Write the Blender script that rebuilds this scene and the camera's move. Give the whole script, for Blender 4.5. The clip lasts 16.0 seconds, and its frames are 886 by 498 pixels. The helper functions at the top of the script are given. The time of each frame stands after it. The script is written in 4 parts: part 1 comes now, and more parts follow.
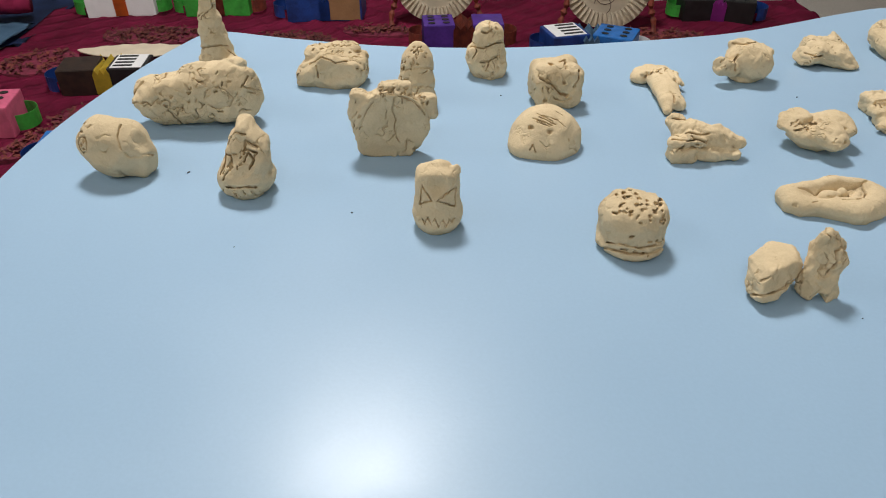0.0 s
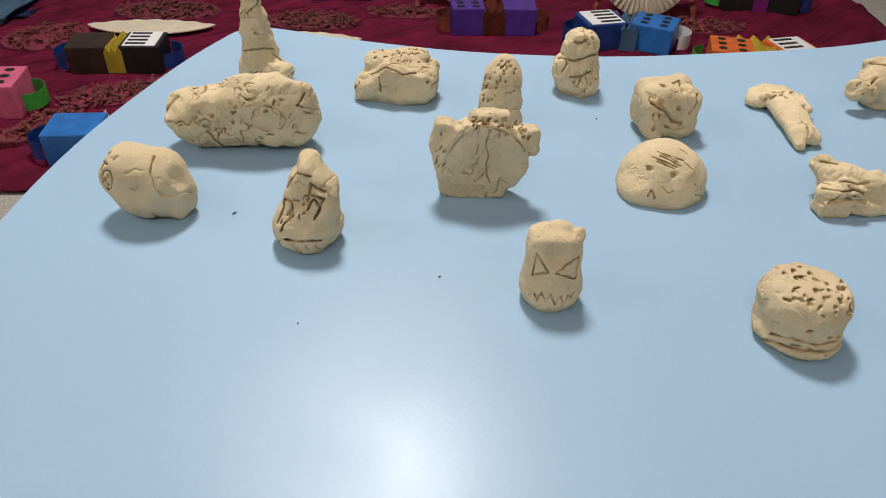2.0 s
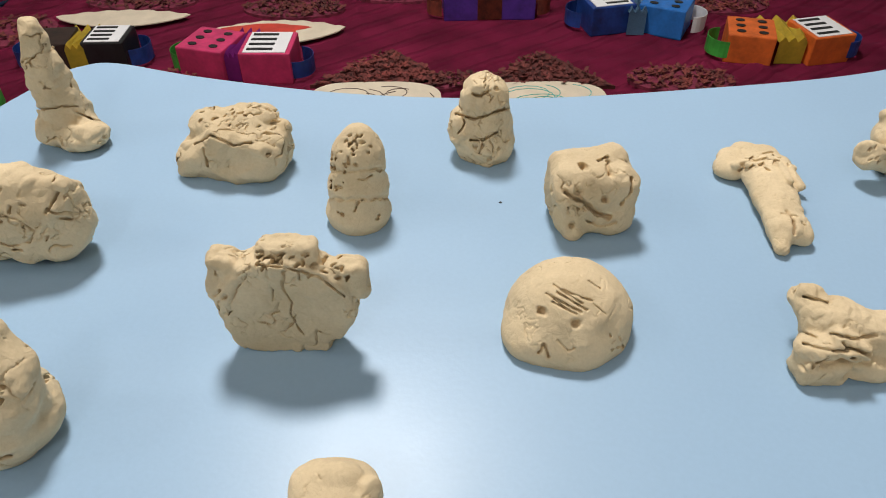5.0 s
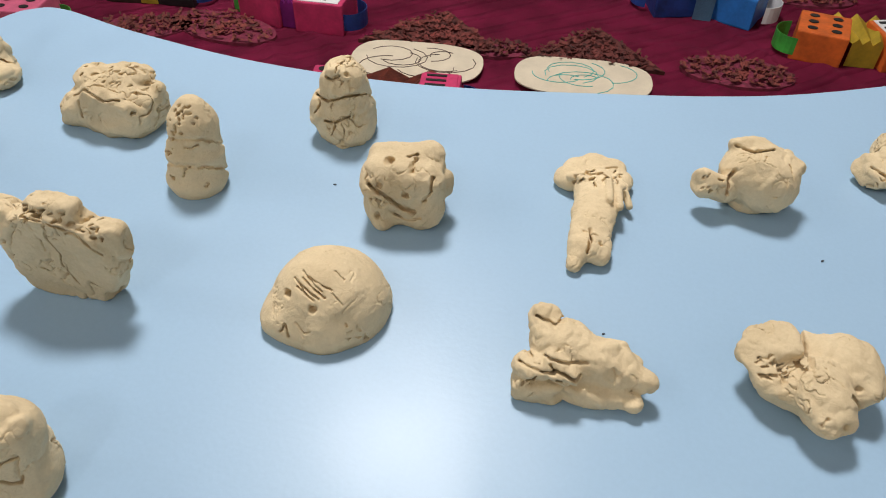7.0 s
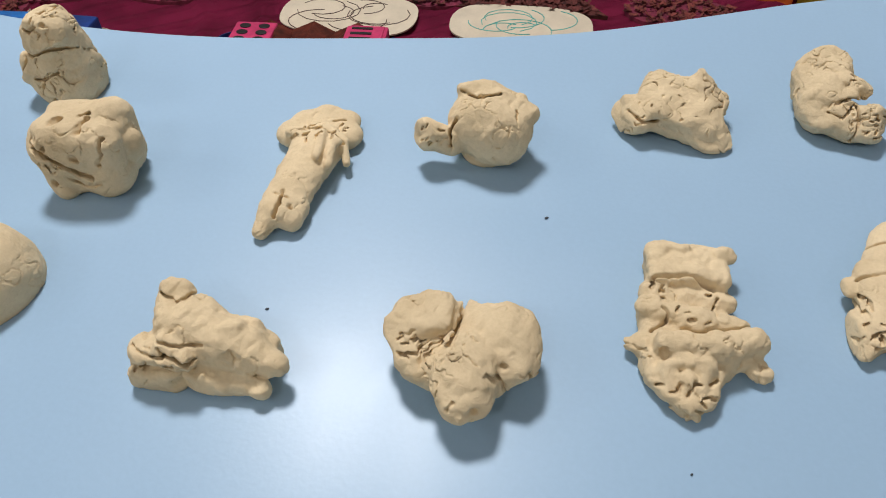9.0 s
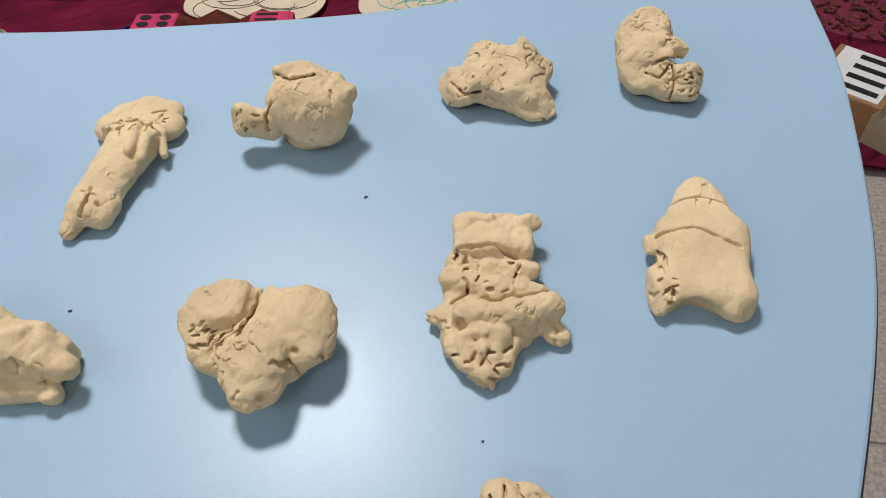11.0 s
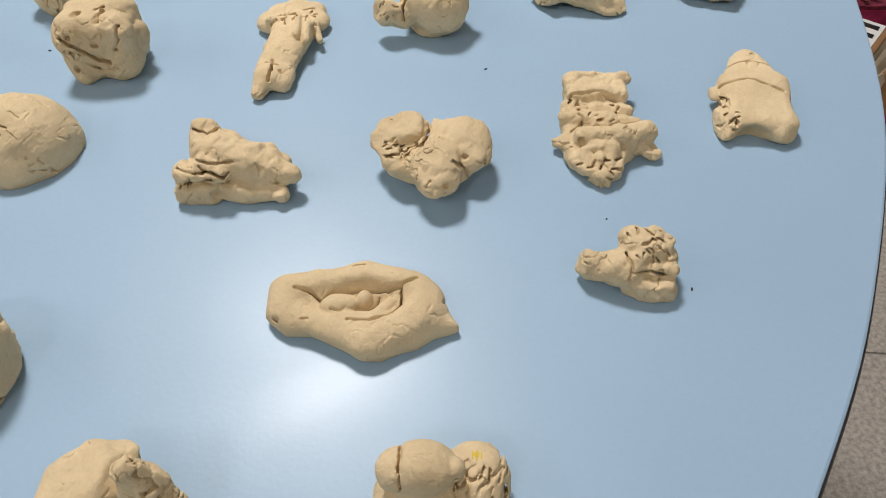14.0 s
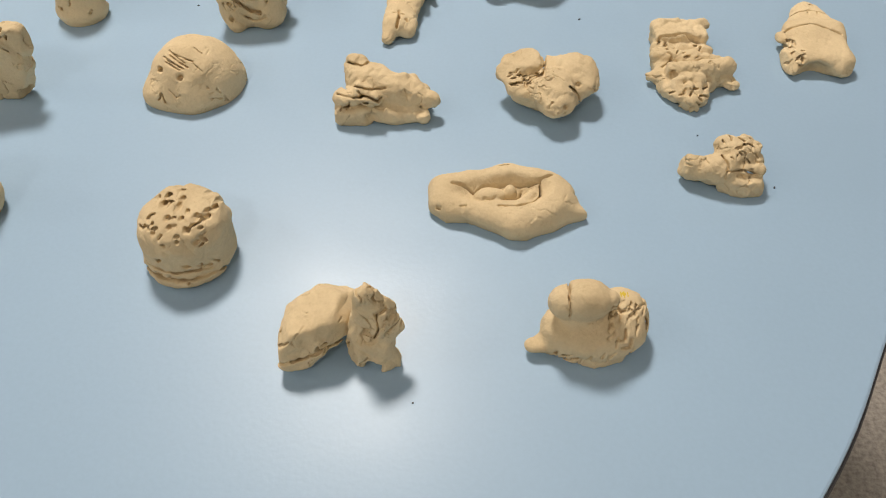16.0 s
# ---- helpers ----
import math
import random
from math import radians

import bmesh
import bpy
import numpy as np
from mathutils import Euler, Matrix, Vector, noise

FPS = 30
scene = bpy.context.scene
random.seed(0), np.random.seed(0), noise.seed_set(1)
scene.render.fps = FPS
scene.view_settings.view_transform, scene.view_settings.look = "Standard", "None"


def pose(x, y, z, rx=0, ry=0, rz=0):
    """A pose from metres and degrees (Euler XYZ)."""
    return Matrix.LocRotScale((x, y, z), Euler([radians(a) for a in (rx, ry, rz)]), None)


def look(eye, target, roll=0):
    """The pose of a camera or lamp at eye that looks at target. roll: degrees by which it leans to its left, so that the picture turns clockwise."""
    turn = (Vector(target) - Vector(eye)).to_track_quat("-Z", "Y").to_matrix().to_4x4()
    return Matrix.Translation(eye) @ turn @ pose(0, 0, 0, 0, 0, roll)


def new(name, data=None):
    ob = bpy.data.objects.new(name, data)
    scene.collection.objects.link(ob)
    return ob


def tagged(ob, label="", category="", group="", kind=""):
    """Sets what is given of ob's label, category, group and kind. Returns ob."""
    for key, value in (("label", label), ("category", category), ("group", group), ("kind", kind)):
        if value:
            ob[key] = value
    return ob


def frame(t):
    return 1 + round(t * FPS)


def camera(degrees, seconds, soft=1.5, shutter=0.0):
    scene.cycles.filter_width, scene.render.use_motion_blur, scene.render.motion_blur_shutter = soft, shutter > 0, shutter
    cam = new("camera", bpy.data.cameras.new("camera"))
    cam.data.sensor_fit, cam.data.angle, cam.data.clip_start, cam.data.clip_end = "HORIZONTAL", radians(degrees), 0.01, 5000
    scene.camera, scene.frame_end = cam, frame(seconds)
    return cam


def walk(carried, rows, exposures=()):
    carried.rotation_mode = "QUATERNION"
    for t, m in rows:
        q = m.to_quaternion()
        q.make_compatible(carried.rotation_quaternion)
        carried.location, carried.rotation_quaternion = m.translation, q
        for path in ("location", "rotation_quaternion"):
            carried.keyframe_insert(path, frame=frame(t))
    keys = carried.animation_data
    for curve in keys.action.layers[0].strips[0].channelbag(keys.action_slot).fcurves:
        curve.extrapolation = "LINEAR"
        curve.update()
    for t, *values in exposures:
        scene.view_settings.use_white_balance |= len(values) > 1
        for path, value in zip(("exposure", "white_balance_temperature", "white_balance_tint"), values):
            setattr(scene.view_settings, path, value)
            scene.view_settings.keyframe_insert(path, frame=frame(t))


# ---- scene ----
cam = camera(63.0, 16.0, 1.0)
PATH = [
    (0, (0.022, 0.006, 0.878), (0.016, 1.616, -0.308), 0.2),
    (0.5, (0.007, 0.005, 0.883), (0.006, 1.613, -0.307), 0.7),
    (1, (-0.013, 0.012, 0.886), (-0.041, 1.616, -0.307), -0.1),
    (1.5, (-0.03, 0.053, 0.881), (-0.053, 1.639, -0.337), 1.8),
    (2, (-0.039, 0.116, 0.863), (-0.052, 1.688, -0.373), 1.7),
    (2.5, (-0.053, 0.164, 0.848), (-0.107, 1.725, -0.402), 1.2),
    (3, (-0.053, 0.205, 0.846), (-0.125, 1.776, -0.39), 1.4),
    (3.2, (-0.05, 0.218, 0.846), (-0.121, 1.789, -0.39), 1.0),
    (5.3, (0.071, 0.3, 0.84), (-0.035, 1.816, -0.46), -1.2),
    (5.5, (0.078, 0.302, 0.838), (-0.055, 1.816, -0.461), -0.8),
    (6, (0.133, 0.291, 0.852), (-0.006, 1.76, -0.499), 2.8),
    (6.5, (0.172, 0.305, 0.864), (-0.05, 1.764, -0.486), 2.4),
    (7, (0.204, 0.31, 0.864), (-0.103, 1.726, -0.515), 1.0),
    (7.5, (0.25, 0.329, 0.856), (-0.048, 1.713, -0.557), 0.5),
    (8, (0.289, 0.34, 0.846), (-0.027, 1.682, -0.601), -0.5),
    (8.5, (0.319, 0.355, 0.841), (0.009, 1.694, -0.611), -1.0),
    (9, (0.349, 0.373, 0.839), (0.034, 1.702, -0.622), -1.6),
    (9.5, (0.372, 0.384, 0.838), (0.094, 1.713, -0.631), -0.6),
    (9.7, (0.382, 0.389, 0.836), (0.097, 1.706, -0.642), -1.5),
    (11.8, (0.412, 0.369, 0.836), (0.261, 1.682, -0.665), -1.8),
    (12, (0.406, 0.356, 0.84), (0.256, 1.669, -0.661), -1.7),
    (12.5, (0.384, 0.311, 0.839), (0.271, 1.617, -0.671), -1.0),
    (13, (0.369, 0.296, 0.844), (0.251, 1.596, -0.671), -0.8),
    (13.5, (0.361, 0.279, 0.848), (0.242, 1.576, -0.67), -0.8),
    (14, (0.351, 0.258, 0.855), (0.216, 1.558, -0.659), -1.1),
    (14.5, (0.334, 0.233, 0.86), (0.191, 1.531, -0.655), -1.1),
    (15, (0.313, 0.206, 0.865), (0.156, 1.502, -0.651), -1.5),
    (15.5, (0.305, 0.186, 0.87), (0.158, 1.48, -0.649), -1.6),
    (16, (0.293, 0.17, 0.876), (0.149, 1.463, -0.642), -1.4),
]
walk(cam, [(t, look(eye, target, roll)) for t, eye, target, roll in PATH],
     [(0, 0.0, 6500, 10), (0.8, 0.0, 6550, 10), (1.5, -0.02, 6800, 10), (2.4, 0.0, 6500, 11), (3.2, 0.0, 6500, 11), (6.5, 0.0, 6550, 11), (7.0, 0.02, 6500, 11), (7.5, 0.04, 6850, 11), (8.2, 0.0, 6600, 11), (9.0, -0.08, 6350, 12), (9.7, -0.08, 6750, 12), (12.0, -0.07, 6400, 12), (13.4, -0.05, 6400, 12), (14.9, -0.08, 7350, 13), (16.0, -0.03, 7350, 13)])

# ---- light ----
TABLE = 0.60          # height of the table top
CEIL = 2.75


def key_or_fill_lamp(x, y, watts, size):
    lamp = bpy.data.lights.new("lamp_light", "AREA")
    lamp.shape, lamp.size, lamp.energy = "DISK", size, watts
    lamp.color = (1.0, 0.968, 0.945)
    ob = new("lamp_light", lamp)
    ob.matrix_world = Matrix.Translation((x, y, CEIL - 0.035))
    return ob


# Lamp one follows the table's glare; the other five are unseen added fill.
KEY_AND_FILL = ((-0.25, 1.66, 57.0, 0.50), (2.5, 0.2, 3.0, 0.40), (-2.5, 0.2, 11.0, 0.40), (-0.25, -1.2, 9.0, 0.40), (1.5, -1.2, 3.0, 0.40), (-1.9, -1.2, 8.0, 0.40))
for lx, ly, watts, size in KEY_AND_FILL:
    key_or_fill_lamp(lx, ly, watts, size)
world = bpy.data.worlds.new("room_dark")
world.use_nodes = True
world.node_tree.nodes["Background"].inputs[0].default_value = (0.8, 0.87, 1.0, 1)
world.node_tree.nodes["Background"].inputs[1].default_value = 0.012
scene.world = world


# ---- materials ----
def material(name, colour, rough=0.6, spread=0.12, scale=30.0, bump=0.1, fine=200.0, metal=0.0, coat=0.0, second=None, spec=0.5, objvar=0.0):
    """A paint, paper, cloth or clay: two scales of colour variation and a fine relief."""
    m = bpy.data.materials.new(name)
    m.use_nodes = True
    nt, b = m.node_tree, m.node_tree.nodes["Principled BSDF"]
    co = nt.nodes.new("ShaderNodeTexCoord")
    n1, n2 = nt.nodes.new("ShaderNodeTexNoise"), nt.nodes.new("ShaderNodeTexNoise")
    n1.inputs["Scale"].default_value, n2.inputs["Scale"].default_value = scale, fine
    n1.inputs["Detail"].default_value, n2.inputs["Detail"].default_value = 5, 3
    for n in (n1, n2):
        nt.links.new(co.outputs["Object"], n.inputs["Vector"])
    add = nt.nodes.new("ShaderNodeMath")
    add.operation = "MULTIPLY_ADD"
    add.inputs[1].default_value = 0.35
    nt.links.new(n2.outputs["Fac"], add.inputs[0])
    nt.links.new(n1.outputs["Fac"], add.inputs[2])
    ramp = nt.nodes.new("ShaderNodeValToRGB")
    dark = second or tuple(c * (1 - 2 * spread) for c in colour)
    light = tuple(min(1, c * (1 + spread)) for c in colour)
    ramp.color_ramp.elements[0].position, ramp.color_ramp.elements[1].position = 0.45, 0.9
    ramp.color_ramp.elements[0].color, ramp.color_ramp.elements[1].color = (*dark, 1), (*light, 1)
    nt.links.new(add.outputs[0], ramp.inputs[0])
    out = ramp.outputs[0]
    if objvar:
        info, hsv, mr = nt.nodes.new("ShaderNodeObjectInfo"), nt.nodes.new("ShaderNodeHueSaturation"), nt.nodes.new("ShaderNodeMapRange")
        mr.inputs["To Min"].default_value, mr.inputs["To Max"].default_value = 1 - objvar, 1 + objvar
        nt.links.new(info.outputs["Random"], mr.inputs["Value"])
        nt.links.new(mr.outputs[0], hsv.inputs["Value"])
        nt.links.new(out, hsv.inputs["Color"])
        out = hsv.outputs[0]
    nt.links.new(out, b.inputs["Base Color"])
    b.inputs["Roughness"].default_value, b.inputs["Metallic"].default_value = rough, metal
    b.inputs["Specular IOR Level"].default_value = spec
    b.inputs["Coat Weight"].default_value = coat
    b.inputs["Coat Roughness"].default_value = 0.2
    if bump:
        bp = nt.nodes.new("ShaderNodeBump")
        bp.inputs["Strength"].default_value, bp.inputs["Distance"].default_value = bump, 0.4 / fine
        nt.links.new(n2.outputs["Fac"], bp.inputs["Height"])
        nt.links.new(bp.outputs[0], b.inputs["Normal"])
    return m


CLAY = material("dry_clay", (0.76, 0.615, 0.395), 0.85, 0.05, 40, 0.12, 700, spec=0.2, second=(0.64, 0.505, 0.31), objvar=0.04)
PAPER_CLAY = material("yellow_paint", (0.75, 0.55, 0.05), 0.6)
LAMINATE = material("blue_laminate", (0.345, 0.51, 0.68), 0.35, 0.03, 3.0, 0.05, 420, spec=0.33, coat=0.04)
lam, lam_b = LAMINATE.node_tree, LAMINATE.node_tree.nodes["Principled BSDF"]
wear, wear_map, lam_co = lam.nodes.new("ShaderNodeTexNoise"), lam.nodes.new("ShaderNodeMapRange"), lam.nodes.new("ShaderNodeTexCoord")
wear.inputs["Scale"].default_value, wear.inputs["Detail"].default_value, wear.inputs["Distortion"].default_value = 7.0, 8.0, 1.5
wear_map.inputs["From Min"].default_value, wear_map.inputs["From Max"].default_value = 0.3, 0.7
wear_map.inputs["To Min"].default_value, wear_map.inputs["To Max"].default_value = 0.31, 0.41
lam.links.new(lam_co.outputs["Object"], wear.inputs["Vector"])
lam.links.new(wear.outputs["Fac"], wear_map.inputs["Value"])
lam.links.new(wear_map.outputs[0], lam_b.inputs["Roughness"])
EDGE = material("grey_edging", (0.05, 0.055, 0.07), 0.5, 0.1)
STEEL = material("grey_steel", (0.35, 0.36, 0.38), 0.35, 0.05, metal=0.8)
CLOTH = material("maroon_cloth", (0.27, 0.020, 0.068), 0.85, 0.2, 9, 0.5, 700, spec=0.15)
TERRAZZO = material("terrazzo", (0.42, 0.39, 0.35), 0.4, 0.18, 160, 0.03, 400, second=(0.24, 0.22, 0.20))
GROUT = material("grout", (0.22, 0.21, 0.19), 0.9)
WALL = material("wall_paint", (0.62, 0.62, 0.58), 0.8, 0.03, 4, 0.1, 300)
CEILING = material("ceiling_paint", (0.75, 0.75, 0.73), 0.9, 0.02, 4, 0.05)
CREAM = material("cream_paper", (0.66, 0.57, 0.43), 0.7, 0.06, 20, 0.1, 300)
WHITE = material("white_paper", (0.78, 0.78, 0.78), 0.6, 0.04, 20, 0.05)
BLACK = material("black_paint", (0.012, 0.012, 0.013), 0.45, 0.3, 40, 0.1)
BLUE = material("blue_paper", (0.012, 0.05, 0.24), 0.45, 0.25, 25, 0.15, 120)
BRIGHT_BLUE = material("bright_blue_paper", (0.02, 0.16, 0.50), 0.4, 0.15, 25, 0.1, 120)
PURPLE = material("purple_paper", (0.075, 0.025, 0.25), 0.5, 0.2, 25, 0.15, 120)
PINK = material("pink_paper", (0.55, 0.035, 0.13), 0.5, 0.15, 25, 0.1, 120)
ROSE = material("rose_paper", (0.62, 0.12, 0.22), 0.5, 0.12, 25, 0.1, 120)
ORANGE = material("orange_paper", (0.66, 0.13, 0.02), 0.5, 0.15, 25, 0.1, 120)
GREEN = material("green_paper", (0.05, 0.36, 0.05), 0.45, 0.2, 25, 0.1, 120)
YELLOW = material("yellow_paper", (0.75, 0.55, 0.06), 0.5, 0.12, 25, 0.1, 120)
VIOLET = material("violet_paper", (0.35, 0.03, 0.30), 0.5, 0.15, 25, 0.1, 120)
BROWN = material("brown_flakes", (0.15, 0.028, 0.022), 0.8, 0.4, 60, 0.3, 200, objvar=0.3)
BROWN_BOX = material("brown_patterned_box", (0.035, 0.018, 0.012), 0.5, 0.2, 38, 0.1, 90, second=(0.012, 0.007, 0.006))
CARD = material("brown_card", (0.30, 0.16, 0.07), 0.7, 0.12, 20, 0.15)
TWIST = material("red_brown_crepe", (0.20, 0.035, 0.018), 0.7, 0.3, 40, 0.3, 150)
NET = material("maroon_net", (0.20, 0.020, 0.05), 0.8, 0.25, 60, 0.4, 300)
SKY_CLOTH = material("pale_blue_cloth", (0.13, 0.26, 0.42), 0.8, 0.2, 8, 0.3, 300)
NAVY_CLOTH = material("navy_cloth", (0.02, 0.045, 0.14), 0.8, 0.25, 8, 0.3, 300)
TEAL = material("teal_paint", (0.10, 0.45, 0.40), 0.6)
RED = material("red_paint", (0.55, 0.05, 0.03), 0.6)
INK = material("dark_pencil", (0.09, 0.05, 0.04), 0.7)
CRUMB = material("dark_crumb", (0.07, 0.08, 0.10), 0.8)


def relief(mat, height, strength, distance):
    """A second, coarser relief on top of the fine one."""
    nt, b = mat.node_tree, mat.node_tree.nodes["Principled BSDF"]
    bp = nt.nodes.new("ShaderNodeBump")
    bp.inputs["Strength"].default_value, bp.inputs["Distance"].default_value = strength, distance
    nt.links.new(height, bp.inputs["Height"])
    nt.links.new(b.inputs["Normal"].links[0].from_socket, bp.inputs["Normal"])
    nt.links.new(bp.outputs[0], b.inputs["Normal"])


# clay: finger drag and torn grain
clay_nt = CLAY.node_tree
clay_co, clay_drag = clay_nt.nodes.new("ShaderNodeTexCoord"), clay_nt.nodes.new("ShaderNodeTexNoise")
clay_drag.inputs["Scale"].default_value, clay_drag.inputs["Detail"].default_value = 190.0, 7.0
clay_drag.inputs["Roughness"].default_value, clay_drag.inputs["Distortion"].default_value = 0.62, 1.2
clay_nt.links.new(clay_co.outputs["Object"], clay_drag.inputs["Vector"])
relief(CLAY, clay_drag.outputs["Fac"], 0.45, 0.0016)

# cloth: long slanting creases in patches
cloth_nt = CLOTH.node_tree
cloth_co, cloth_turn, crease = cloth_nt.nodes.new("ShaderNodeTexCoord"), cloth_nt.nodes.new("ShaderNodeMapping"), cloth_nt.nodes.new("ShaderNodeTexWave")
patch, sharp, masked = cloth_nt.nodes.new("ShaderNodeTexNoise"), cloth_nt.nodes.new("ShaderNodeMapRange"), cloth_nt.nodes.new("ShaderNodeMath")
cloth_turn.inputs["Rotation"].default_value = (0, 0, radians(52))
crease.inputs["Scale"].default_value, crease.inputs["Distortion"].default_value, crease.inputs["Detail"].default_value, crease.inputs["Detail Scale"].default_value = 4.2, 2.6, 3.0, 0.8
sharp.inputs["From Min"].default_value, sharp.inputs["From Max"].default_value = 0.55, 1.0
patch.inputs["Scale"].default_value = 3.2
masked.operation = "MULTIPLY"
cloth_nt.links.new(cloth_co.outputs["Object"], cloth_turn.inputs["Vector"])
cloth_nt.links.new(cloth_turn.outputs[0], crease.inputs["Vector"])
cloth_nt.links.new(cloth_co.outputs["Object"], patch.inputs["Vector"])
cloth_nt.links.new(crease.outputs["Fac"], sharp.inputs["Value"])
cloth_nt.links.new(sharp.outputs[0], masked.inputs[0])
cloth_nt.links.new(patch.outputs["Fac"], masked.inputs[1])
relief(CLOTH, masked.outputs[0], 0.8, 0.022)
LAMP_GLASS = bpy.data.materials.new("lamp_glass")
LAMP_GLASS.use_nodes = True
LAMP_GLASS.node_tree.nodes["Principled BSDF"].inputs["Emission Color"].default_value = (1, 0.97, 0.92, 1)
LAMP_GLASS.node_tree.nodes["Principled BSDF"].inputs["Emission Strength"].default_value = 3.0


# ---- mesh helpers ----
def part(name, bm, mat, parent=None, label="", smooth=False):
    me = bpy.data.meshes.new(name)
    bm.to_mesh(me)
    bm.free()
    me.materials.append(mat)
    if smooth:
        me.shade_smooth()
    ob = new(name, me)
    if parent:
        ob.parent = parent
    if label:
        ob["label"] = label
    return ob


def thing(name, m, label, category, group=""):
    ob = new(name)
    ob.matrix_world = m
    return tagged(ob, label, category, group)


def bm_box(size, at=(0, 0, 0), bevel=0.0, turn=None):
    bm = bmesh.new()
    bmesh.ops.create_cube(bm, size=1)
    bmesh.ops.scale(bm, vec=size, verts=bm.verts)
    if bevel:
        bmesh.ops.bevel(bm, geom=bm.edges[:], offset=bevel, segments=2, affect="EDGES", profile=0.6)
    if turn is not None:
        bmesh.ops.rotate(bm, cent=(0, 0, 0), matrix=turn, verts=bm.verts)
    bmesh.ops.translate(bm, vec=at, verts=bm.verts)
    return bm


def bm_prism(outline, z0, z1, bevel=0.0):
    """A slab over a flat outline."""
    bm = bmesh.new()
    face = bm.faces.new([bm.verts.new((x, y, z1)) for x, y in outline])
    if face.normal.z < 0:
        face.normal_flip()
    low = bmesh.ops.extrude_face_region(bm, geom=[face])
    bmesh.ops.translate(bm, vec=(0, 0, z0 - z1), verts=[v for v in low["geom"] if isinstance(v, bmesh.types.BMVert)])
    bmesh.ops.recalc_face_normals(bm, faces=bm.faces)
    if bevel:
        rim = [e for e in bm.edges if abs(e.verts[0].co.z - e.verts[1].co.z) < 1e-6]
        bmesh.ops.bevel(bm, geom=rim, offset=bevel, segments=2, affect="EDGES", profile=0.5)
    return bm


def bm_tube(points, radius, sides=6, closed=False):
    """A round rod along points."""
    bm, rings = bmesh.new(), []
    pts = [Vector(p) for p in points]
    for i, p in enumerate(pts):
        ahead = (pts[min(i + 1, len(pts) - 1)] - pts[max(i - 1, 0)]).normalized()
        a = ahead.orthogonal().normalized() if i == 0 else (a - ahead * a.dot(ahead)).normalized()
        c = ahead.cross(a)
        r = radius(i / (len(pts) - 1)) if callable(radius) else radius
        rings.append([bm.verts.new(p + (a * math.cos(k * math.tau / sides) + c * math.sin(k * math.tau / sides)) * r) for k in range(sides)])
    for u, v in zip(rings, rings[1:]):
        for k in range(sides):
            bm.faces.new((u[k], u[(k + 1) % sides], v[(k + 1) % sides], v[k]))
    bm.faces.new(rings[0][::-1])
    bm.faces.new(rings[-1])
    return bm


def bm_band(points, width, thick):
    """A strip of paper whose edge runs along points (x, y, z), standing width high in z."""
    bm, rows = bmesh.new(), []
    pts = [Vector(p) for p in points]
    for i, p in enumerate(pts):
        d = (pts[min(i + 1, len(pts) - 1)] - pts[max(i - 1, 0)])
        n = Vector((-d.y, d.x, 0)).normalized() * thick / 2
        up = Vector((0, 0, width))
        rows.append([bm.verts.new(q) for q in (p - n, p + n, p + n + up, p - n + up)])
    for a, b in zip(rows, rows[1:]):
        for k in range(4):
            bm.faces.new((a[k], a[(k + 1) % 4], b[(k + 1) % 4], b[k]))
    bm.faces.new(rows[0][::-1])
    bm.faces.new(rows[-1])
    bmesh.ops.recalc_face_normals(bm, faces=bm.faces)
    return bm


def spline(knots, n, closed=True):
    """Catmull-Rom through knots."""
    out, k = [], [Vector((*p, 0)) for p in knots]
    count = len(k) if closed else len(k) - 1
    for i in range(count):
        a, b, c, d = (k[(i + j - 1) % len(k)] if closed else k[max(0, min(len(k) - 1, i + j - 1))] for j in range(4))
        for s in range(n):
            t = s / n
            v = 0.5 * (2 * b + (c - a) * t + (2 * a - 5 * b + 4 * c - d) * t * t + (3 * b - a - 3 * c + d) * t ** 3)
            out.append((v.x, v.y))
    return out


# ---- room ----
def structure(name, bm, mat, label, category, smooth=False):
    return tagged(part(name, bm, mat, smooth=smooth), label, category, kind="structure")


X0, X1, Y0, Y1 = -3.6, 3.6, -2.4, 4.6
structure("floor", bm_box((X1 - X0, Y1 - Y0, 0.1), ((X0 + X1) / 2, (Y0 + Y1) / 2, -0.0525)), GROUT, "grout bed under grey speckled floor tiles", "floor")
structure("ceiling", bm_box((X1 - X0, Y1 - Y0, 0.1), ((X0 + X1) / 2, (Y0 + Y1) / 2, CEIL + 0.05)), CEILING, "plain white painted classroom ceiling", "ceiling")
# Walls are out of view, added to close the room and bounce light.
structure("wall_north", bm_box((X1 - X0, 0.15, CEIL), ((X0 + X1) / 2, Y1 + 0.075, CEIL / 2)), WALL, "unseen pale painted wall, added to bounce light", "wall")
structure("wall_south", bm_box((X1 - X0, 0.15, CEIL), ((X0 + X1) / 2, Y0 - 0.075, CEIL / 2)), WALL, "unseen pale painted wall, added to bounce light", "wall")
structure("wall_east", bm_box((0.15, Y1 - Y0, CEIL), (X1 + 0.075, (Y0 + Y1) / 2, CEIL / 2)), WALL, "unseen pale painted wall, added to bounce light", "wall")
structure("wall_west", bm_box((0.15, Y1 - Y0, CEIL), (X0 - 0.075, (Y0 + Y1) / 2, CEIL / 2)), WALL, "unseen pale painted wall, added to bounce light", "wall")
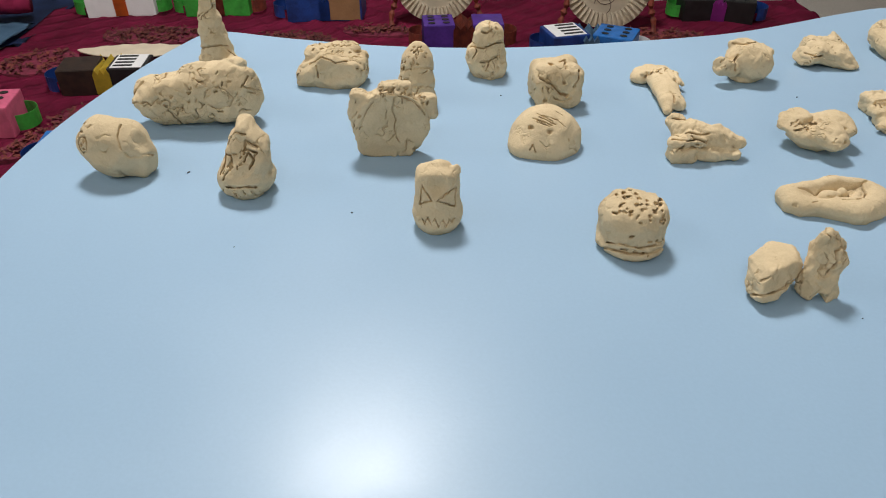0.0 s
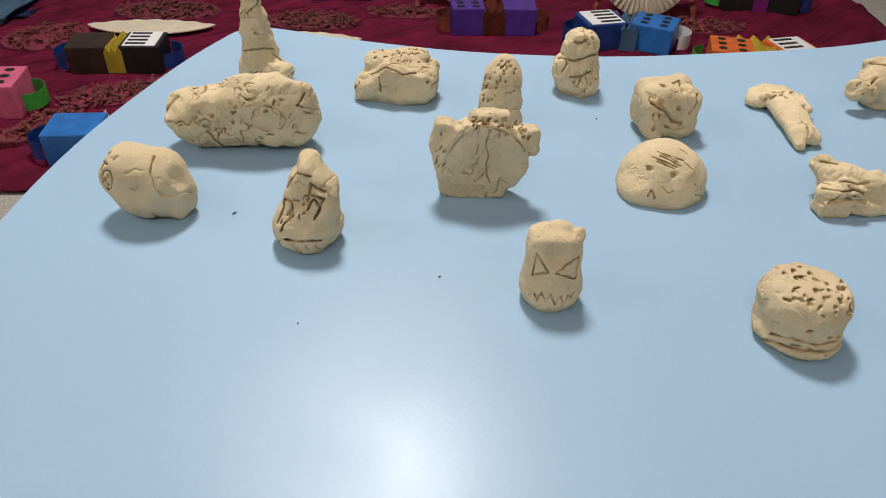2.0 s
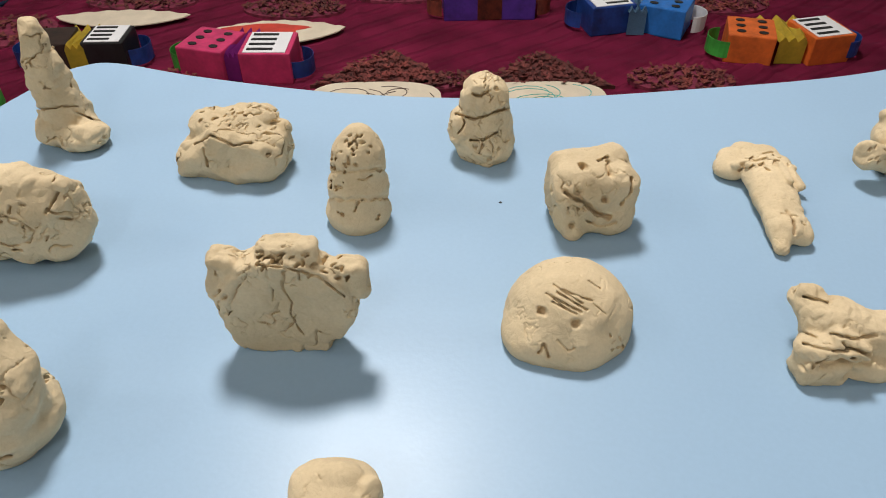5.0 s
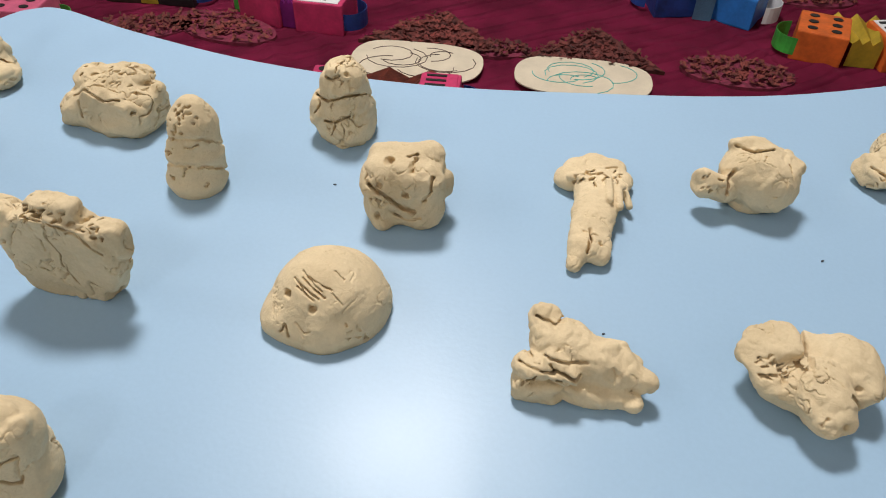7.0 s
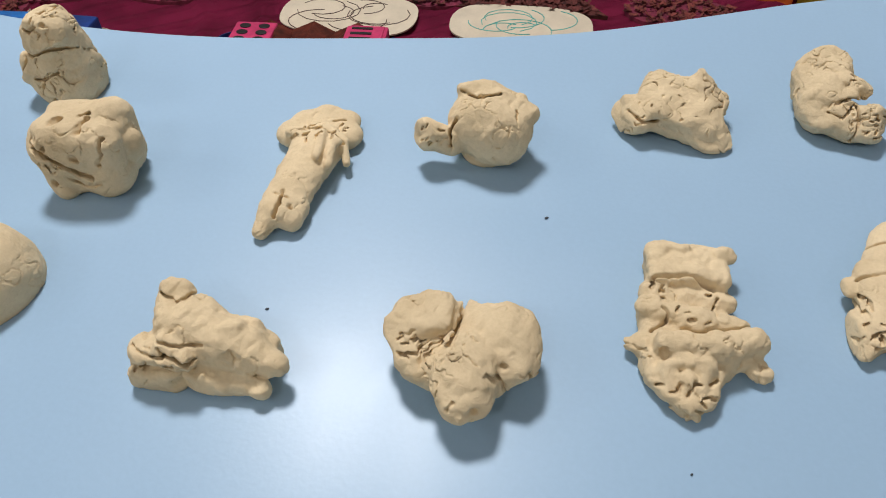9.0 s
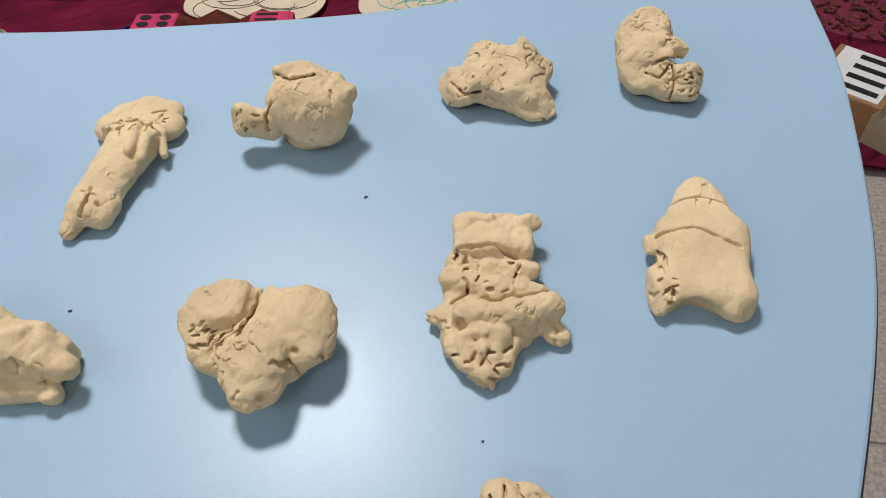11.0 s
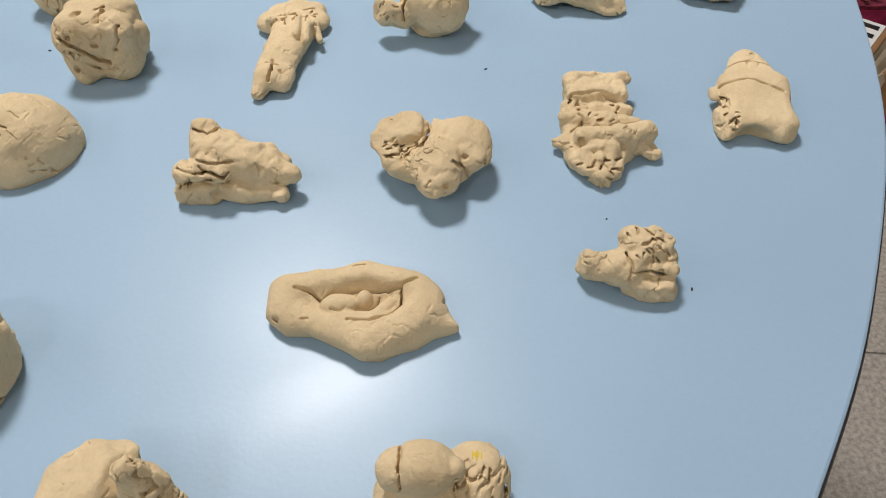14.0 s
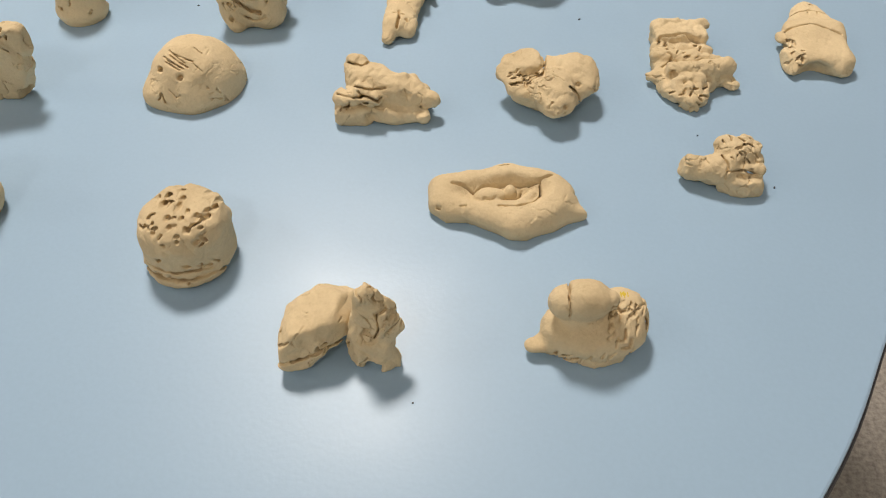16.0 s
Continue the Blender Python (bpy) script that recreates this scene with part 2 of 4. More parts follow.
# Glowing fixtures for every lamp; those of the five fill lamps are made up.
for lx, ly, watts, size in KEY_AND_FILL:
    fixture = thing("key_or_fill_fixture", pose(lx, ly, CEIL), "unseen round white ceiling light, placed as key or fill", "ceiling light", "ceiling lights")
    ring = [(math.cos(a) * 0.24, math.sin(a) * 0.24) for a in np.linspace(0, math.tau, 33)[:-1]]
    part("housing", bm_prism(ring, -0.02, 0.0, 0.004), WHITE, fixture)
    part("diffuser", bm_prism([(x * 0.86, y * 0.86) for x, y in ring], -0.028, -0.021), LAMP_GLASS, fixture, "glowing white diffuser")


# ---- table ----
OUTLINE = spline([(-0.238, 0.776), (-0.212, 0.782), (-0.14, 0.762), (-0.03, 0.742), (0.087, 0.740), (0.20, 0.756), (0.34, 0.788), (0.485, 0.853),
                  (0.548, 0.874), (0.576, 0.850), (0.582, 0.79), (0.580, 0.715), (0.560, 0.586), (0.515, 0.455), (0.470, 0.366), (0.427, 0.294), (0.34, 0.19), (0.20, 0.075),
                  (0.04, 0.02), (-0.12, 0.04), (-0.24, 0.14), (-0.302, 0.29), (-0.311, 0.44), (-0.304, 0.56), (-0.278, 0.68), (-0.252, 0.755)], 8)
table = thing("classroom_table", pose(0, 0, 0), "low classroom table with pale blue laminate top and dark edging", "table")
part("tabletop", bm_prism(OUTLINE, TABLE - 0.024, TABLE, 0.0015), LAMINATE, table, "pale blue glossy laminate top")
mid = Vector((0.14, 0.45))
part("edging", bm_prism([((x - mid.x) * 1.006 + mid.x, (y - mid.y) * 1.006 + mid.y) for x, y in OUTLINE], TABLE - 0.0225, TABLE - 0.003, 0.003), EDGE, table, "dark grey rounded edge strip")
for x, y in ((-0.2, 0.66), (0.5, 0.76), (-0.18, 0.2), (0.33, 0.28)):
    leg = part("leg", bm_tube([(x, y, 0.0), (x, y, TABLE - 0.024)], 0.019, 14), STEEL, table, smooth=True)
    part("rubber_foot", bm_tube([(x, y, 0.0), (x, y, 0.03)], 0.023, 14), BLACK, leg)


# ---- clay modelling: lumps pressed together, scored and cracked, in millimetres ----
def lattice_noise(p, size, seed, hard=False):
    """Smooth noise from -1 to 1 with lumps of that size."""
    rng = np.random.RandomState(seed)
    table_ = rng.uniform(-1, 1, (16, 16, 16)).astype(np.float32)
    rng_turn = [[float(v) for v in row] for row in Euler((0.5, 0.9, 0.3)).to_matrix()]
    p = [r[0] * p[0] + r[1] * p[1] + r[2] * p[2] for r in rng_turn]
    out, q = 0, [c / size for c in p]
    cell = [np.floor(c).astype(int) for c in q]
    f = [c - i for c, i in zip(q, cell)]
    f = f if hard else [v * v * (3 - 2 * v) for v in f]
    for a in (0, 1):
        for b in (0, 1):
            for c in (0, 1):
                w = (f[0] if a else 1 - f[0]) * (f[1] if b else 1 - f[1]) * (f[2] if c else 1 - f[2])
                out = out + w * table_[(cell[0] + a) & 15, (cell[1] + b) & 15, (cell[2] + c) & 15]
    return out


class Clay:
    def __init__(self, w, d, h, step=0.5, tilt=40.0):
        """A coarse grid for the lumps; skin() refines it to step."""
        self.ends = ((-w / 2 - 4, w / 2 + 4), (-d / 2 - 4, d / 2 + 4), (-2.5, h + 4))
        self.coarse = [np.arange(a, b + 1.1, 1.1).astype(np.float32) for a, b in self.ends]
        self.step, self.tilt = step, radians(tilt)
        self.p = np.meshgrid(*self.coarse, indexing="ij")
        self.f = np.full(self.p[0].shape, 50.0, np.float32)

    def local(self, c, rot):
        q = [a - b for a, b in zip(self.p, c)]
        if any(rot):
            m = [[float(v) for v in row] for row in Euler([radians(a) for a in rot]).to_matrix().transposed()]
            q = [row[0] * q[0] + row[1] * q[1] + row[2] * q[2] for row in m]
        return q

    def ball(self, c, r, rot=(0, 0, 0)):
        q = self.local(c, rot)
        k0 = np.sqrt(sum((a / b) ** 2 for a, b in zip(q, r))) + 1e-5
        k1 = np.sqrt(sum((a / b ** 2) ** 2 for a, b in zip(q, r))) + 1e-5
        return k0 * (k0 - 1) / k1

    def block(self, c, half, soft, rot=(0, 0, 0)):
        q = [np.abs(a) - b + soft for a, b in zip(self.local(c, rot), half)]
        return np.sqrt(sum(np.maximum(a, 0) ** 2 for a in q)) + np.minimum(np.maximum(np.maximum(q[0], q[1]), q[2]), 0) - soft

    def roll(self, a, b, r0, r1, flat=1.0):
        d = [y - x for x, y in zip(a, b)]
        n = sum(x * x for x in d)
        q = [p - x for p, x in zip(self.p, a)]
        t = np.clip(sum(x * y for x, y in zip(q, d)) / n, 0, 1)
        off = [x - t * y for x, y in zip(q, d)]
        return np.sqrt(off[0] ** 2 + off[1] ** 2 + (off[2] / flat) ** 2) * min(1, flat) - (r0 + (r1 - r0) * t) * min(1, flat)

    def sheet(self, outline, z0, z1, soft=3.0):
        """A flat piece over an outline (x, y)."""
        x, y = self.p[0][:, :, 0], self.p[1][:, :, 0]
        best, odd = np.full(x.shape, 1e6, np.float32), np.zeros(x.shape, bool)
        for (a, b), (c, d) in zip(outline, outline[1:] + outline[:1]):
            t = np.clip(((x - a) * (c - a) + (y - b) * (d - b)) / ((c - a) ** 2 + (d - b) ** 2), 0, 1)
            best = np.minimum(best, np.hypot(x - a - t * (c - a), y - b - t * (d - b)))
            if b != d:
                odd ^= ((b > y) != (d > y)) & (x < (c - a) * (y - b) / (d - b) + a)
        flat = np.where(odd, -best, best)[:, :, None] + soft
        up = np.abs(self.p[2] - (z0 + z1) / 2) - (z1 - z0) / 2 + soft
        return np.hypot(np.maximum(flat, 0), np.maximum(up, 0)) + np.minimum(np.maximum(flat, up), 0) - soft

    def join(self, d, k=4.0):
        h = np.clip(0.5 + 0.5 * (self.f - d) / k, 0, 1)
        self.f = self.f * (1 - h) + d * h - k * h * (1 - h)
        return self

    def cut(self, d, k=2.0):
        h = np.clip(0.5 - 0.5 * (self.f + d) / k, 0, 1)
        self.f = self.f * (1 - h) - d * h + k * h * (1 - h)
        return self

    def planes(self, seed, n=6, bite=3.0):
        """Flat dabs pressed into the lump."""
        rng = np.random.RandomState(seed)
        inside = self.f < 0
        for _ in range(n):
            d = rng.normal(size=3) * (1, 1, 0.8)
            d[2] = abs(d[2])
            d[1] = -abs(d[1]) if rng.rand() < 0.7 else d[1]
            d = (d / np.linalg.norm(d)).tolist()
            s = sum(a * b for a, b in zip(self.p, d))
            self.cut(float(s[inside].max()) - bite * float(rng.uniform(0.6, 1.3)) - s, 1.2)
        return self

    def skin(self):
        """From here on work on the layer near the surface alone."""
        fine = [np.arange(a, b, self.step).astype(np.float32) for a, b in self.ends]
        self.low, self.height, whole = np.array([a[0] for a in fine]), fine[2], self.f
        for axis, (a, b) in enumerate(zip(fine, self.coarse)):
            at = np.clip((a - b[0]) / 1.1, 0, len(b) - 1.001)
            i = at.astype(int)
            w = (at - i).reshape([-1 if k == axis else 1 for k in range(3)]).astype(np.float32)
            whole = np.take(whole, i, axis) * (1 - w) + np.take(whole, i + 1, axis) * w
        self.whole = whole
        self.near = (whole > -5.0) & (whole < 2.6)
        self.p = [a[i] for a, i in zip(fine, np.nonzero(self.near))]
        self.f = whole[self.near]
        jag = 0.55 * lattice_noise(self.p, 2.2, 76)
        self.u = self.p[0] + jag     # the face as one looks down on it, a little ragged
        self.v = self.p[2] * math.cos(self.tilt) + self.p[1] * math.sin(self.tilt) - jag
        self.wob = 1 + 0.4 * lattice_noise(self.p, 2.5, 77)
        self.broken = np.clip(0.85 + 0.9 * lattice_noise(self.p, 4.0, 78), 0.3, 1.3)

    def lumps(self, seed, big=1.3, size=16.0, small=0.45, crumple=1.0):
        self.skin()
        self.f = self.f + 0.8 * big * lattice_noise(self.p, size, seed) + small * lattice_noise(self.p, size * 0.37, seed + 7) + 0.14 * lattice_noise(self.p, 2.4, seed + 9)
        self.f = self.f - 1.2 * big * (np.abs(lattice_noise(self.p, size * 0.75, seed + 2)) - 0.22) - 1.3 * small * (np.abs(lattice_noise(self.p, size * 0.33, seed + 4)) - 0.22)
        self.f = self.f + 1.0 * crumple * lattice_noise(self.p, 9.0, seed + 11, True) + 0.5 * crumple * lattice_noise(self.p, 4.1, seed + 12, True)
        nick = lattice_noise(self.p, 7.0, seed + 13) + 0.3 * lattice_noise(self.p, 2.6, seed + 14)
        self.f = self.f + 2.0 * crumple * np.exp(-(nick / 0.035) ** 2) * np.clip((lattice_noise(self.p, 10.0, seed + 15) - 0.15) * 5, 0, 1)
        return self

    def cracks(self, seed, size=14.0, wide=0.05, deep=1.7, some=0.1):
        """Winding dry cracks in patches."""
        line = lattice_noise(self.p, size, seed) + 0.35 * lattice_noise(self.p, size * 0.3, seed + 3)
        where = lattice_noise(self.p, size * 1.3, seed + 5)
        self.f = self.f + 3.6 * deep * np.exp(-(line / (0.65 * wide)) ** 2) * np.clip((where - some + 0.12) * 5, 0, 1)
        crumbs = lattice_noise(self.p, size * 0.42, seed + 6) + 0.4 * lattice_noise(self.p, 2.0, seed + 8)
        self.f = self.f + 2.2 * np.exp(-(crumbs / 0.055) ** 2) * np.clip((where - some - 0.22) * 5, 0, 1)
        return self

    def score(self, points, wide=0.8, deep=2.2, sides="front"):
        """A scratched line across the face, points (across, up)."""
        v, m = self.v if sides == "front" else self.p[1], 3 * wide
        us, vs = [p[0] for p in points], [p[1] for p in points]
        at = np.nonzero((self.u > min(us) - m) & (self.u < max(us) + m) & (v > min(vs) - m) & (v < max(vs) + m))[0]
        u, v, best = self.u[at], v[at], np.full(len(at), 99.0, np.float32)
        for (a, b), (c, d) in zip(points, points[1:]):
            n = (c - a) ** 2 + (d - b) ** 2 + 1e-6
            t = np.clip(((u - a) * (c - a) + (v - b) * (d - b)) / n, 0, 1)
            best = np.minimum(best, np.hypot(u - a - t * (c - a), v - b - t * (d - b)))
        self.f[at] += 2.5 * deep * self.broken[at] * np.exp(-(best / (0.56 * wide * self.wob[at])) ** 2)
        return self

    def holes(self, spots, wide=1.0, deep=3.0, sides="front"):
        v = self.v if sides == "front" else self.p[1]
        for a, b in spots:
            far = ((self.u - a) ** 2 + (v - b) ** 2) / wide ** 2
            close = far < 4
            self.f[close] += deep * np.exp(-far[close] ** 2)
        return self

    def strew(self, seed, n, box, wide=0.7, deep=2.4, long=0.0, slope=0.6):
        """Many pricks, or short nicks when long is given, strewn over part of the face."""
        rng = np.random.RandomState(seed)
        for _ in range(n):
            a, b = rng.uniform(box[0], box[2]), rng.uniform(box[1], box[3])
            if long:
                w = slope + rng.normal() * 0.5
                self.score([(a, b), (a + long * math.cos(w) * rng.uniform(0.5, 1.3), b + long * math.sin(w))], wide, deep)
            else:
                self.holes([(a, b)], wide * rng.uniform(0.7, 1.25), deep)
        return self

    def done(self, name, x, y, label, category="clay figure", turn=0.0, size=(1, 1, 1)):
        """Skin the lumps with a mesh and stand it on the table."""
        self.whole[self.near] = self.f
        f = np.maximum(self.whole, 0.25 - self.height)
        f[0], f[-1], f[:, 0], f[:, -1], f[:, :, 0], f[:, :, -1] = (9.0,) * 6
        inside = f < 0
        n = [s - 1 for s in f.shape]
        corner = [(a, b, c) for a in (0, 1) for b in (0, 1) for c in (0, 1)]
        part_of = lambda arr, o: arr[o[0]:o[0] + n[0], o[1]:o[1] + n[1], o[2]:o[2] + n[2]]
        count = sum(part_of(inside, o).astype(np.int8) for o in corner)
        active = (count > 0) & (count < 8)
        ids = np.full(n, -1, np.int64)
        ids[active] = np.arange(active.sum())
        i, j, k = np.nonzero(active)
        total, hits = np.zeros((len(i), 3)), np.zeros(len(i))
        for a in corner:
            for b in corner:
                if sum(b) == sum(a) + 1 and all(q >= p for p, q in zip(a, b)):
                    fa, fb = f[i + a[0], j + a[1], k + a[2]], f[i + b[0], j + b[1], k + b[2]]
                    cross = (fa < 0) != (fb < 0)
                    t = np.where(cross, fa / np.where(cross, fa - fb, 1), 0)
                    total += cross[:, None] * (np.array(a) + t[:, None] * (np.array(b) - np.array(a)))
                    hits += cross
        verts = (np.stack([i, j, k], 1) + total / hits[:, None]) * self.step + self.low
        verts *= size
        quads = []
        for axis in range(3):
            o, r = [(1, 2), (2, 0), (0, 1)][axis], [0, 0, 0]
            sl = [slice(1, m) for m in n]
            sl[axis] = slice(0, n[axis])
            nx = list(sl)
            nx[axis] = slice(1, n[axis] + 1)
            here, there = inside[tuple(sl)], inside[tuple(nx)]
            e = np.stack(np.nonzero(here != there), 1)
            flip = here[tuple(e.T)]
            g = e.copy()
            for m in range(3):
                g[:, m] += 0 if m == axis else 1
            cells = []
            for da, db in ((1, 1), (0, 1), (0, 0), (1, 0)):
                c = g.copy()
                c[:, o[0]] -= da
                c[:, o[1]] -= db
                cells.append(ids[tuple(c.T)])
            q = np.stack(cells, 1)
            quads.append(np.where(flip[:, None], q, q[:, ::-1]))
        quads = np.concatenate(quads)
        me = bpy.data.meshes.new(name)
        me.vertices.add(len(verts))
        me.vertices.foreach_set("co", (verts / 1000).astype(np.float32).ravel())
        me.loops.add(quads.size)
        me.loops.foreach_set("vertex_index", quads.astype(np.int32).ravel())
        me.polygons.add(len(quads))
        me.polygons.foreach_set("loop_start", np.arange(0, quads.size, 4, dtype=np.int32))
        me.update(calc_edges=True)
        me.shade_smooth()
        me.materials.append(CLAY)
        ob = new(name, me)
        ob.matrix_world = pose(x, y, TABLE - 0.0002, 0, 0, turn)
        return tagged(ob, label, category, "clay figures on the table")


# ---- clay figures ----
def slab_boat():
    c = Clay(118, 44, 58)
    c.join(c.block((-4, 0, 21), (50, 13, 19), 12, (0, -4, 0)))
    c.join(c.block((20, 0, 26), (32, 13, 22), 16, (0, 4, 0)), 10)
    c.join(c.ball((-41, -1, 25), (13, 13, 13)), 10)
    c.join(c.roll((-30, 0, 28), (20, 0, 35), 12, 13), 12)
    c.cut(c.block((-56, 0, -2), (16, 40, 12), 3, (0, -42, 0)), 5)
    c.cut(c.block((60, 0, -2), (18, 40, 10), 3, (0, 32, 0)), 5)
    c.cut(c.block((-42, 0, 55), (26, 40, 16), 4, (0, -8, 0)), 6)
    c.planes(11, 7, 3.0)
    c.lumps(11, 1.3, 17).cracks(12, 15, 0.06, 1.6, 0.05)
    c.score([(8, 12), (11, 17), (18, 19), (26, 17), (31, 12), (27, 7), (16, 5), (9, 8)], 0.6, 0.8)
    c.score([(38, 20), (43, 29)], 0.8, 1.7).score([(-52, 18), (-44, 26)], 1.3, 2.2)
    c.strew(3, 12, (-44, -2, 0, 18), 0.9, 1.8, 2.2).strew(4, 12, (0, 2, 44, 30), 0.7, 1.6, 3.0)
    return c.done("clay_boat", -0.1818, 0.5642, "long beige clay slab on its edge, cracked and dented", turn=2, size=(0.993, 1.075, 1.029))


def tower():
    c = Clay(60, 46, 96)
    c.join(c.roll((-3, 2, 8), (-9, 4, 82), 17, 8))
    c.join(c.ball((8, -7, 9), (17, 16, 10)), 3)
    c.join(c.ball((-11, -4, 11), (13, 15, 11)), 3)
    c.join(c.ball((16, -9, 12), (9, 9, 6)), 1.5)
    c.planes(21, 6, 3)
    c.lumps(21, 1.4, 13).cracks(22, 11, 0.06, 1.7, 0.0)
    c.score([(-22, 19), (-8, 16), (8, 20)], 0.9, 1.8).score([(-14, 44), (-6, 47)], 0.8, 1.8).score([(8, 16), (14, 12), (22, 15)], 0.8, 2)
    return c.done("clay_tower", -0.1939, 0.6757, "tall tapering beige clay tower on a lumpy foot", size=(0.958, 0.920, 0.883))


def frog():
    c = Clay(80, 64, 48)
    c.join(c.ball((3, 0, 13), (33, 26, 22)))
    c.join(c.ball((-24, -10, 11), (13, 13, 12)), 4)
    c.join(c.ball((16, -10, 14), (19, 17, 17)), 4)
    c.join(c.ball((-14, 4, 27), (15, 13, 9), (0, 20, 0)), 3)
    c.join(c.ball((10, 8, 32), (18, 12, 7)), 3)
    c.join(c.ball((-1, -13, 26), (13, 9, 6), (0, 14, 0)), 1.5)
    c.join(c.ball((28, 6, 26), (6, 6, 5)), 2)
    c.planes(31, 6, 3)
    c.lumps(31, 1.5, 14).cracks(32, 12, 0.06, 1.7, 0.1)
    c.score([(-20, 9), (-8, 14), (6, 8), (16, 10)], 1.0, 2.4).score([(-12, -4), (-13, 6)], 1.1, 2)
    c.strew(5, 22, (-24, 20, 28, 34), 0.8, 1.8, 2.0)
    return c.done("clay_frog", -0.0837, 0.6521, "squat beige clay frog head with folded top", size=(0.957, 0.923, 0.903))


def skull():
    c = Clay(66, 60, 46)
    c.join(c.ball((0, 4, 19), (25, 20, 19.5)))
    c.join(c.ball((-11, 7, 25), (16, 15, 15)), 6)
    c.join(c.ball((8, 8, 24), (13, 13, 12)), 6)
    c.join(c.block((17, 3, 11), (10, 11, 11), 7, (0, 8, -15)), 4)
    c.join(c.ball((-22, 3, 22), (7, 8, 9)), 5)
    c.cut(c.ball((27, -6, 30), (9, 10, 10)), 3)
    c.cut(c.ball((-5, -20, 24), (12, 7, 6)), 6)
    c.lumps(41, 0.5, 18, 0.2, 0.3)
    c.score([(9, 29), (8.5, 20), (11, 12), (15, 8), (22, 9), (27, 13)], 0.8, 0.9)
    ring = [(-20 + 4.4 * math.cos(a), 16 + 5.0 * math.sin(a)) for a in np.linspace(0, 6.0, 14)]
    c.score(ring, 0.9, 2.2).holes([(-21.5, 16), (-18.5, 17.5), (-20, 13.5)], 1.1, 2.6)
    c.score([(-26, 27), (-20, 24)], 0.8, 2.0).score([(-24, 30), (-19, 31)], 0.8, 1.8).score([(-25, 21), (-22, 26)], 0.7, 1.8).score([(-15, 26), (-12, 28)], 0.7, 1.2)
    c.score([(-6, 18), (-1, 21), (4, 20)], 0.9, 0.4).score([(-5, 11), (-1, 10), (2, 12)], 0.7, 0.7)
    c.strew(43, 7, (4, -6, 24, -2), 0.6, 1.4, 1.8, 1.2)
    return c.done("clay_skull", -0.2207, 0.4755, "smooth beige clay skull with a pressed eye and snout", size=(0.95, 1.0, 1.10))


def cone_head():
    c = Clay(56, 56, 68)
    c.join(c.ball((0, 0, 12), (22, 20, 16)))
    c.join(c.roll((0, 0, 14), (3, 5, 51), 19, 8))
    c.join(c.ball((12, 0, 38), (9, 10, 10)), 5)
    c.join(c.ball((12, -3, 28), (10, 10, 10)), 5)
    c.cut(c.block((0, -27, 40), (40, 10, 40), 2, (-22, 0, 0)), 4)
    c.planes(51, 5, 3)
    c.lumps(51, 0.8, 14, 0.3)
    c.score([(-11, -1), (-3, -2), (11, -1)], 0.9, 2.6)
    c.score([(-16, 8), (-12, 16), (-12, 22), (-6, 20), (-5, 12), (-10, 8), (-13, 4)], 0.9, 2.2)
    c.score([(4, 16), (8, 22), (12, 17), (8, 11), (14, 22), (6, 24)], 0.9, 2.2)
    c.score([(4, 21), (6, 30), (14, 26)], 0.9, 2.4).score([(-10, 28), (-3, 36), (6, 34)], 0.7, 1.5)
    c.strew(6, 12, (-21, -10, 20, -4), 0.6, 1.3, 2.0, 2.1).strew(7, 10, (-16, 2, 16, 24), 0.6, 1.4, 2.5)
    return c.done("clay_cone_head", -0.1216, 0.4577, "pointed beige clay head with scratched eyes and mouth", size=(0.920, 1.109, 0.958))


def plaque():
    c = Clay(88, 40, 72)
    c.join(c.ball((-1, 1, 28), (33, 60, 29)))
    c.join(c.block((-5, 0, 15), (28, 30, 15), 9), 5)
    c.cut(c.block((0, -33, 28), (60, 24, 60), 1, (6, 0, 0)), 4)
    c.cut(c.block((0, 35, 28), (60, 22, 60), 1), 4)
    c.join(c.block((2, 3, 54), (15, 9, 7), 5), 2)
    c.join(c.block((-31, 2, 42), (7, 9, 12), 4, (0, 12, 0)), 3)
    c.join(c.block((30, 3, 43), (9, 8, 8), 4), 3)
    c.join(c.ball((34, 2, 36), (6, 7, 5)), 2)
    c.join(c.ball((-32, 2, 28), (5, 9, 8)), 3)
    c.cut(c.block((22, -6, 3), (5.5, 12, 6), 2), 1.5)
    c.cut(c.block((38, -4, 9), (9, 30, 8), 3), 3)
    c.lumps(61, 0.8, 13, 0.4)
    c.score([(2, 32), (0, 26), (3, 20), (1, 15), (3, 9), (5, 6)], 0.6, 2.0).score([(-6, 21), (-5, 26)], 0.6, 1.6)
    c.score([(-30, 14), (-22, 26), (-16, 31)], 0.8, 1.8).score([(-10, 36), (4, 35), (18, 32), (28, 24)], 0.7, 1.3)
    c.strew(8, 34, (-10, 31, 30, 42), 0.8, 2.0, 2.2).strew(9, 14, (-30, -8, 32, -2), 0.7, 1.8, 2.4).strew(10, 10, (-36, 14, -28, 36), 0.8, 1.8, 2.0)
    c.cracks(63, 12, 0.05, 1.4, 0.3)
    return c.done("clay_shield", -0.0181, 0.5086, "thick beige clay disc standing on edge, crumbled rim", size=(0.864, 0.697, 0.987))


